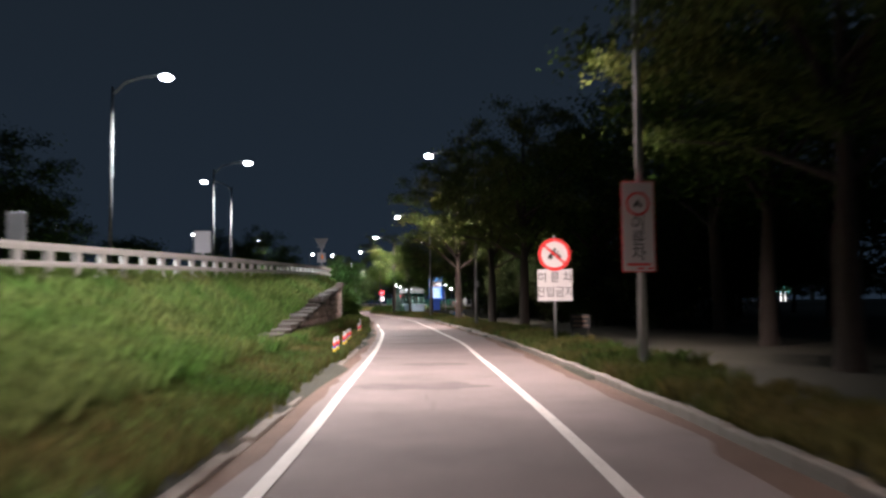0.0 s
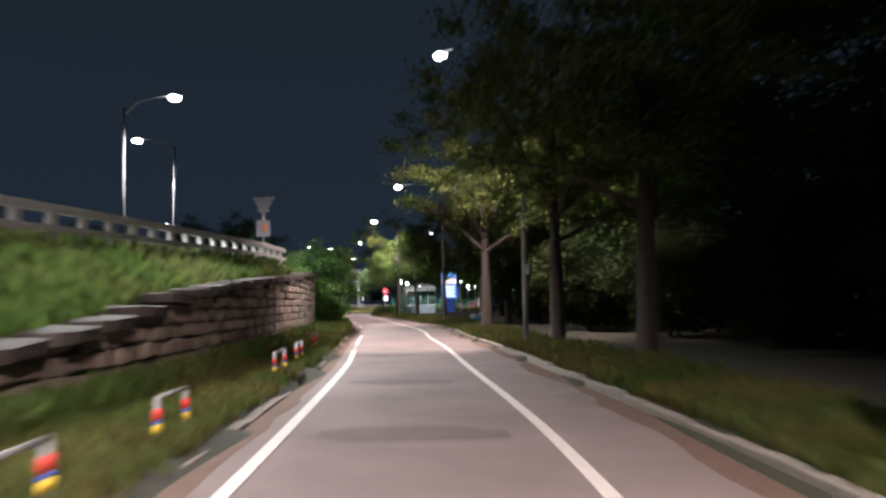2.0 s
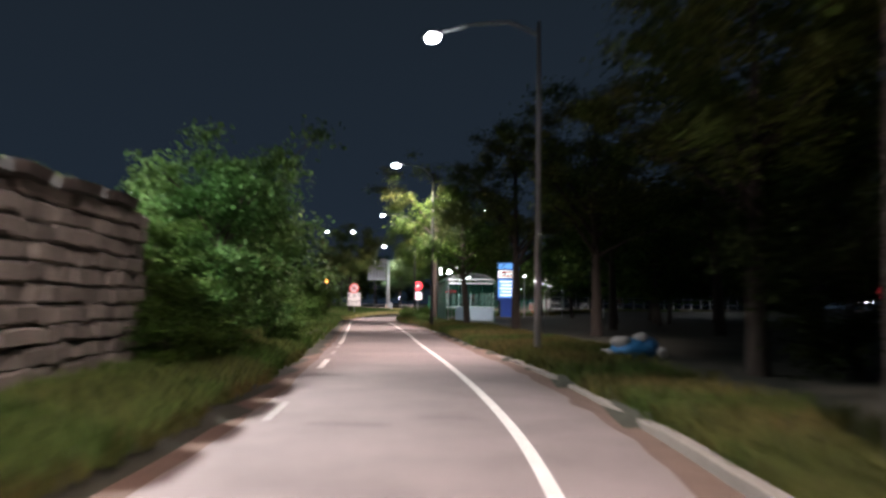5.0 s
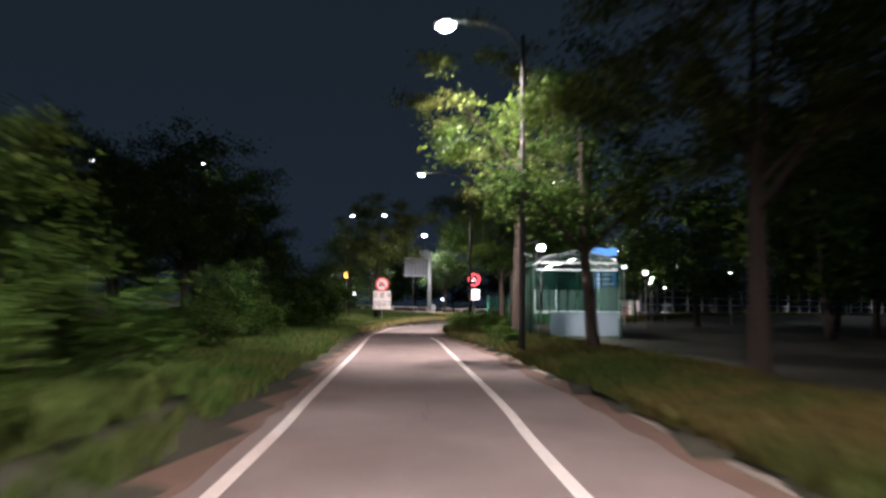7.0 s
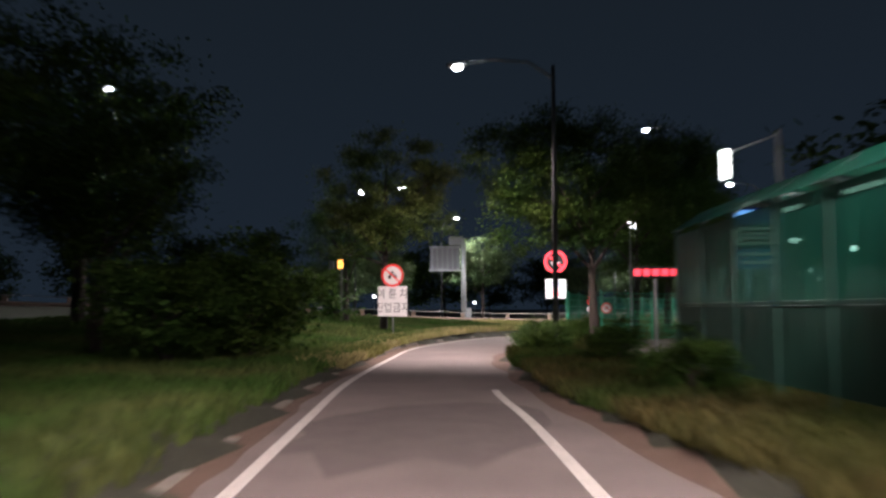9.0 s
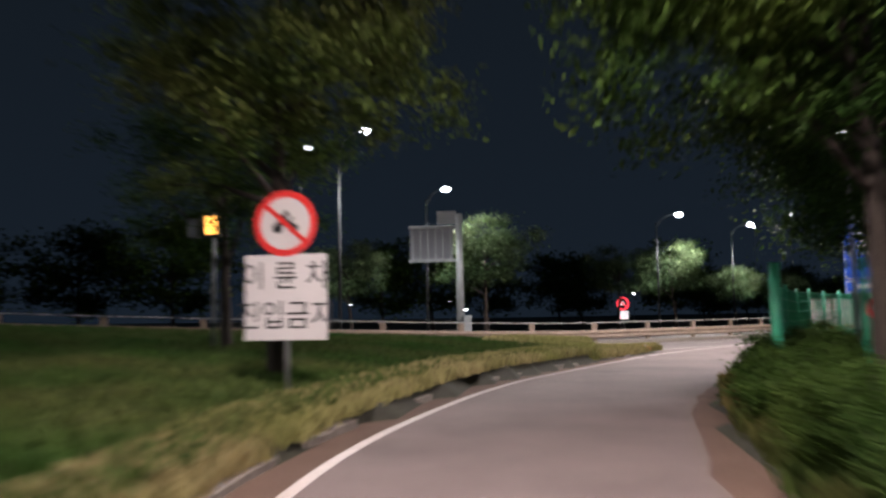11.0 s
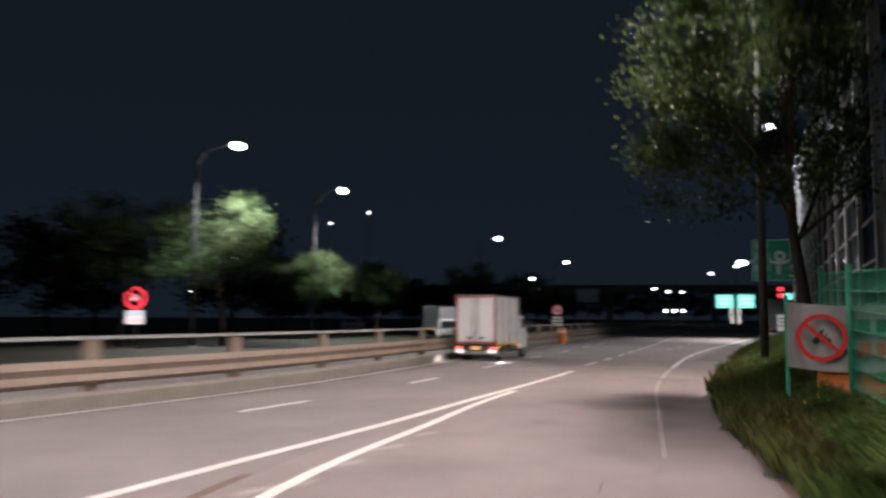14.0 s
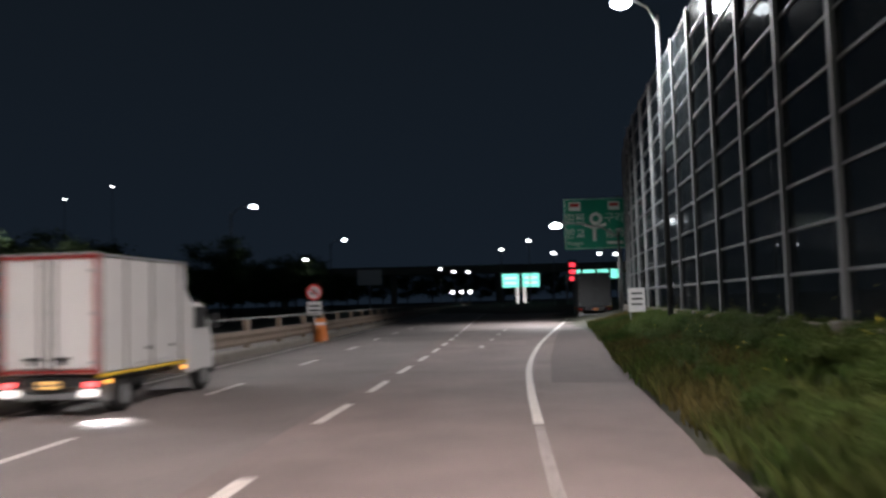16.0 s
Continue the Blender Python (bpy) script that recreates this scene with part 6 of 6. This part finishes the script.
    part("number_plate", box((0, -0.03, floor_z - 0.17), (0.40, 0.02, 0.13), 0.005), "plateglow" if lit else "orange", t, "lit yellow number plate")
    for k in range(2):
        part("text_bar", box((-0.1 + 0.2 * k, -0.045, floor_z - 0.17), (0.13, 0.006, 0.05)), "rustrail", t)
    part("plate_holder", box((0, 0.0, floor_z - 0.16), (0.56, 0.04, 0.24), 0.01), "black", t, "black plate holder")
    if lit:
        for s in (-1, 1):
            part("work_light", box((s * (hw - 0.19), -0.02, floor_z - 0.31), (0.34, 0.05, 0.13), 0.02, Matrix.Rotation(radians(-20), 4, "X")), "litwhite", t, "bright white work light")
            part("lamp_bracket", box((s * (hw - 0.17), 0.03, floor_z - 0.22), (0.30, 0.04, 0.30), 0.01), "dark", t)
    part("rear_bumper", box((0, 0.08, 0.36), (wide * 0.9, 0.1, 0.12), 0.015), "steel", t)
    return t


box_truck(pose(4.63, 187.32, 0.0, 0, 0, -43) @ Matrix.Scale(0.88, 4), "white box truck with red-framed rear doors and lit tail lamps")
for s in (-1, 1):
    wk = bpy.data.lights.new("work_lamp", "SPOT")
    wk.energy, wk.spot_size, wk.spot_blend, wk.shadow_soft_size = 260, radians(80), 0.9, 0.05
    lo = new("work_lamp", wk)
    lo.matrix_world = pose(4.63, 187.32, 0.0, 0, 0, -43) @ Matrix.Translation((s * 0.78, -0.14, 0.40)) @ Matrix.Rotation(radians(-s * 30), 4, "Y") @ Matrix.Rotation(radians(-22), 4, "X")
box_truck(pose(14.4, 217.0, 0.05, 0, 0, 172) @ Matrix.Scale(0.70, 4), "parked dark box truck with a white cab beyond the highway", 2.35, 6.0, 2.4, "dark", "dark", "box", False, 1.05)
box_truck(pose(45.5, 214.6, 0.0, 0, 0, -42), "dark box truck standing on the hard shoulder", 2.3, 4.5, 2.4, "dark", "dark", "dark", False, 0.9)


def parked_car(m, label):
    t = thing("car", label, "car", m)
    bm = bmesh.new()
    prof = [(-2.1, 0.35), (2.1, 0.35), (2.15, 0.72), (1.25, 0.92), (0.6, 1.42), (-1.1, 1.44), (-1.9, 0.98), (-2.15, 0.8)]
    L_ = [bm.verts.new((-0.86, a, b)) for a, b in prof]
    R_ = [bm.verts.new((0.86, a, b)) for a, b in prof]
    bm.faces.new(L_)
    bm.faces.new(R_[::-1])
    for k in range(len(prof)):
        bm.faces.new((L_[k], R_[k], R_[(k + 1) % len(prof)], L_[(k + 1) % len(prof)]))
    bmesh.ops.bevel(bm, geom=list(bm.edges), offset=0.07, segments=2, affect="EDGES")
    part("body", bm, "box", t)
    for s in (-1, 1):
        part("side_window", box((s * 0.865, -0.25, 1.16), (0.02, 1.7, 0.36), 0.02), "black", t, "dark window")
        part("headlamp", box((s * 0.62, 2.13, 0.68), (0.36, 0.06, 0.14), 0.02), "white", t)
        for y in (-1.35, 1.35):
            wheel(t, s * 0.78, y, 0.31, 0.2)
    part("windscreen", box((0, 0.95, 1.17), (1.4, 0.03, 0.62), 0.02, Matrix.Rotation(radians(52), 4, "X")), "black", t, "dark windscreen")


parked_car(pose(16.8, 248.6, 0.1, 0, 0, 150), "pale parked car beyond the highway rail")

# ---------------------------------------------------------------- noise barrier
nbar = tagged(new("noise_barrier"), "very tall noise barrier of clear panes between galvanised posts", "noise barrier", kind="structure")
B0, BD, BN = Vector((12.58, 178.31, 1.06)), Vector((0.683, 0.7304, 0)), Vector((0.7304, -0.683, 0))
BS, BH, BR = 2.868, 0.813, 11
pane_me = mesh_of("pane", box((0, 0, 0), (0.022, BS - 0.14, BH - 0.07)), "pane")
rail_me = mesh_of("rail", box((0, 0, 0), (0.08, BS - 0.1, 0.06), 0.01), "steel")
tall = 0.81 + BH * (BR - 1) + 0.08
hb = bmesh.new()
for x in (-0.085, 0.085):
    add_box(hb, (x, 0, tall / 2), (0.025, 0.18, tall))
add_box(hb, (0, 0, tall / 2), (0.17, 0.025, tall))
barrier_post = mesh_of("post", hb, "steel")
foot_me = mesh_of("post_foot", box((-0.05, 0, -0.12), (0.46, 0.42, 0.30), 0.04), "concrete")


def barrier_at(k):
    return B0 + BD * (BS * k) + BN * (0.028 * max(0, k - 9) ** 2)


for k in range(-4, 24):
    p, q = barrier_at(k), barrier_at(k + 1)
    way = q - p
    turn_b = Matrix.Rotation(-math.atan2(way.x, way.y), 4, "Z")
    part("post", barrier_post, "steel", nbar, at=Matrix.Translation(p) @ turn_b)
    part("post_foot", foot_me, "concrete", nbar, at=Matrix.Translation(p) @ turn_b)
    if k == 23:
        break
    mid = (p + q) / 2
    for j in range(BR):
        if j < BR - 1 and k < 20:
            part("pane", pane_me, "pane", nbar, at=Matrix.Translation(mid + Vector((0, 0, 0.81 + (j + 0.5) * BH))) @ turn_b)
        part("rail", rail_me, "steel", nbar, at=Matrix.Translation(mid + Vector((0, 0, 0.81 + j * BH))) @ turn_b)
    part("pane", pane_me, "pane", nbar, at=Matrix.Translation(mid + Vector((0, 0, 0.40))) @ turn_b)
    part("base_wall", box((0, 0, -0.36), (0.34, way.length + 0.02, 0.62), 0.02), "concrete", nbar, "low concrete base", at=Matrix.Translation(mid) @ turn_b)

# ---------------------------------------------------------------- signs far along the highway
t = thing("direction_sign", "large green direction sign with white route diagram and lettering", "road sign", pose(43.05, 212.05, 0.0, 0, 0, -38) @ Matrix.Scale(0.82, 4))
part("column", rod((2.0, 0.2, 0), (2.0, 0.2, 10.2), 0.2, 0.16, 16), "steel", t, smooth=True)
bd = part("board", box((0, 0, 7.95), (5.0, 0.08, 4.2), 0.03), "sheetgreen", t, "green sheet")
for z in (5.92, 9.98):
    part("board_edge", box((0, -0.044, z), (4.8, 0.008, 0.05)), "sheetwhite", bd, "thin white border")
for x in (-2.42, 2.42):
    part("board_edge", box((x, -0.044, 7.95), (0.05, 0.008, 4.0)), "sheetwhite", bd, "thin white border")
for z in (6.6, 9.2):
    part("bracket", box((2.0, 0.11, z), (0.9, 0.1, 0.12), 0.01), "steel", t)
part("route_stem", box((-0.05, -0.05, 7.25), (0.28, 0.012, 1.5)), "sheetwhite", bd)
part("route_ring", ring(0.52, 0.26, -0.056, 0.012), "sheetwhite", bd, at=Matrix.Translation((0.1, 0, 8.35)))
for s, rt in ((-1, 20), (1, -20)):
    part("route_arm", box((s * 0.5, -0.05, 7.75), (0.9, 0.012, 0.24), rot=Matrix.Rotation(radians(rt), 4, "Y")), "sheetwhite", bd)
for x, z, w_ in ((-1.6, 8.35, "일원"), (-1.6, 7.1, "판교"), (1.6, 8.35, "구리"), (1.6, 7.1, "송파")):
    part("lettering", text_mesh(w_, 0.88, "sheetwhite"), "sheetwhite", bd, "white lettering", at=Matrix.Translation((x, -0.05, z)))
part("lettering", text_mesh("Pangyo", 0.46, "sheetwhite"), "sheetwhite", bd, "white lettering", at=Matrix.Translation((-1.6, -0.05, 6.35)))
part("text_bar", box((1.6, -0.05, 6.35), (1.3, 0.01, 0.22)), "sheetwhite", bd)
for x in (-1.6, 1.6):
    part("route_shield", box((x, -0.05, 9.4), (0.95, 0.012, 0.72), 0.004), "sheetwhite", bd)
    part("route_shield_band", box((x, -0.06, 9.5), (0.7, 0.012, 0.26), 0.004), "red", bd)
t = thing("lit_sign", "pair of bright teal illuminated overhead sign panels on white posts", "road sign", pose(132.2, 319.0, 0.0, 0, 0, -40))
for x in (-2.4, 2.4):
    pn = part("panel", box((x, 0, 6.1), (3.9, 0.3, 3.2), 0.03), "tealglow", t, "glowing teal panel")
    # posts glow too, though they are no lamps
    part("post", box((x * 0.35, 0.1, 2.25), (0.5, 0.4, 4.6), 0.03), "litwhite", t, "white post given a glow of its own")
    for k in range(2):
        part("text_bar", box((x, -0.16, 6.7 - k * 1.2), (2.8, 0.02, 0.45)), "litwhite", pn)
t = thing("lit_sign", "long strip of illuminated teal toll lane signs", "road sign", pose(107.9, 272.5, 0.0, 0, 0, -42))
for k in range(4):
    part("panel", box((-3.6 + k * 2.4, 0, 5.6), (2.0, 0.2, 1.6), 0.03), "tealglow", t, "glowing teal panel")
part("beam", box((0, 0.2, 5.6), (10.5, 0.3, 0.3), 0.02), "steel", t)
for x in (-5, 5):
    part("post", box((x, 0.2, 2.8), (0.3, 0.3, 5.6), 0.02), "steel", t)
t = thing("led_board", "upright board of red running letters", "LED sign", pose(88.5, 259.0, 0.0, 0, 0, -40))
part("post", rod((0, 0.1, 0), (0, 0.1, 4.4), 0.08), "steel", t)
part("board", box((0, 0, 5.4), (1.2, 0.2, 3.4), 0.02), "dark", t)
for k in range(3):
    part("glyph_bar", box((0, -0.11, 6.4 - k), (0.8, 0.02, 0.6)), "ledred", t, "glowing red letter block")
t = thing("road_sign", "pale back of a small road sign far along the highway", "road sign", pose(76, 295.2, 0.0, 0, 0, -35))
part("post", rod((0, 0.1, 0), (0, 0.1, 7.0), 0.12), "steel", t)
part("panel", box((0, 0, 6.1), (4.2, 0.1, 2.6), 0.02), "palepanel", t)
t = thing("notice_board", "white notice board on two legs by the noise barrier", "notice board", pose(26.5, 194.7, 0.72, 0, 0, -45) @ Matrix.Scale(0.82, 4))
part("board", box((0, 0, 0.85), (0.75, 0.04, 1.1), 0.01), "white", t)
for x in (-0.3, 0.3):
    part("leg", rod((x, 0.03, -0.1), (x, 0.03, 0.5), 0.025), "steel", t)
for k in range(3):
    part("text_bar", box((0, -0.025, 1.15 - 0.25 * k), (0.5, 0.006, 0.09)), "black", t)

# overpass in the distance
t = thing("overpass", "dark concrete overpass crossing the highway far away", "bridge", pose(150, 372, 0.0, 0, 0, -30))
part("deck", box((0, 0, 10.5), (150, 9, 1.4), 0.1), "concrete", t)
part("parapet", box((0, -4.4, 11.7), (150, 0.25, 1.0)), "concrete", t)
for x in (-48, -16, 16, 48):
    part("pier", box((x, 0, 5), (1.6, 5, 10), 0.15), "concrete", t)


# ---------------------------------------------------------------- distant lamps
def far_lamp(x, y, z, r=0.22, mat="lampfar"):
    g = float(height(np.array([x]), np.array([y]))[0])
    t = thing("distant_lamp", "small far-off white lamp on a thin pole", "street lamp", group="distant lamps")
    z = max(z, g + 1.2)
    part("pole", rod((x, y, g - 0.1), (x, y, z), 0.07, 0.05, 8), "steel", t)
    b = bmesh.new()
    bmesh.ops.create_uvsphere(b, u_segments=10, v_segments=6, radius=r, matrix=Matrix.Translation((x, y, z)) @ Matrix.Diagonal((1.4, 1.4, 0.8, 1)))
    part("lens", b, mat, t, "glowing lens", smooth=True)


for x, y, z, r in ((-58.9, 124.5, 13.6, .25), (-46.2, 150.9, 14.5, .2), (44.8, 149.8, 8.9, .16),
                   (50.9, 159.8, 9.2, .16), (21.2, 120.1, 3.7, .14), (28.2, 97.7, 5.0, .2), (39.8, 118, 4.0, .14), (43.2, 123.1, 4.5, .14), (21.9, 147.5, 9.0, .16), (0.4, 143.5, 4.6, .16),
                   (9.6, 150.5, 4.4, .10), (-6.7, 144.5, 5.5, .2), (-6.1, 149.6, 5.9, .14), (33.6, 193.2, 13.6, .3), (-51.1, 278.6, 4.3, .25),
                   (-48.2, 308.6, 4.8, .25), (-36.9, 316.7, 5.5, .25), (-31.2, 295.6, 3.2, .25), (4.8, 319.7, 6.4, .25), (22.8, 336.9, 6.3, .25), (81.3, 266.4, 7.9, .22), (77.8, 256.5, 8.5, .22), (94.5, 269, 7.6, .25),
                   (109.6, 320.3, 7.1, .3), (118.1, 326.4, 6.7, .3), (127, 332.3, 6.8, .3), (105.7, 310.9, 1.9, .3), (107.4, 310, 1.9, .3), (109, 309, 1.9, .3), (100.4, 264.6, 7.3, .25),
                   (102.5, 263, 7.2, .25), (35.8, 336.8, 22.5, .2), (42.9, 331.4, 23.1, .2), (141.7, 258.7, 8.8, .2), (144.6, 256.5, 8.8, .2)):
    far_lamp(x, y, z + (0.009 * math.hypot(x, y - 170) if y > 230 and x > 40 else 0), r)
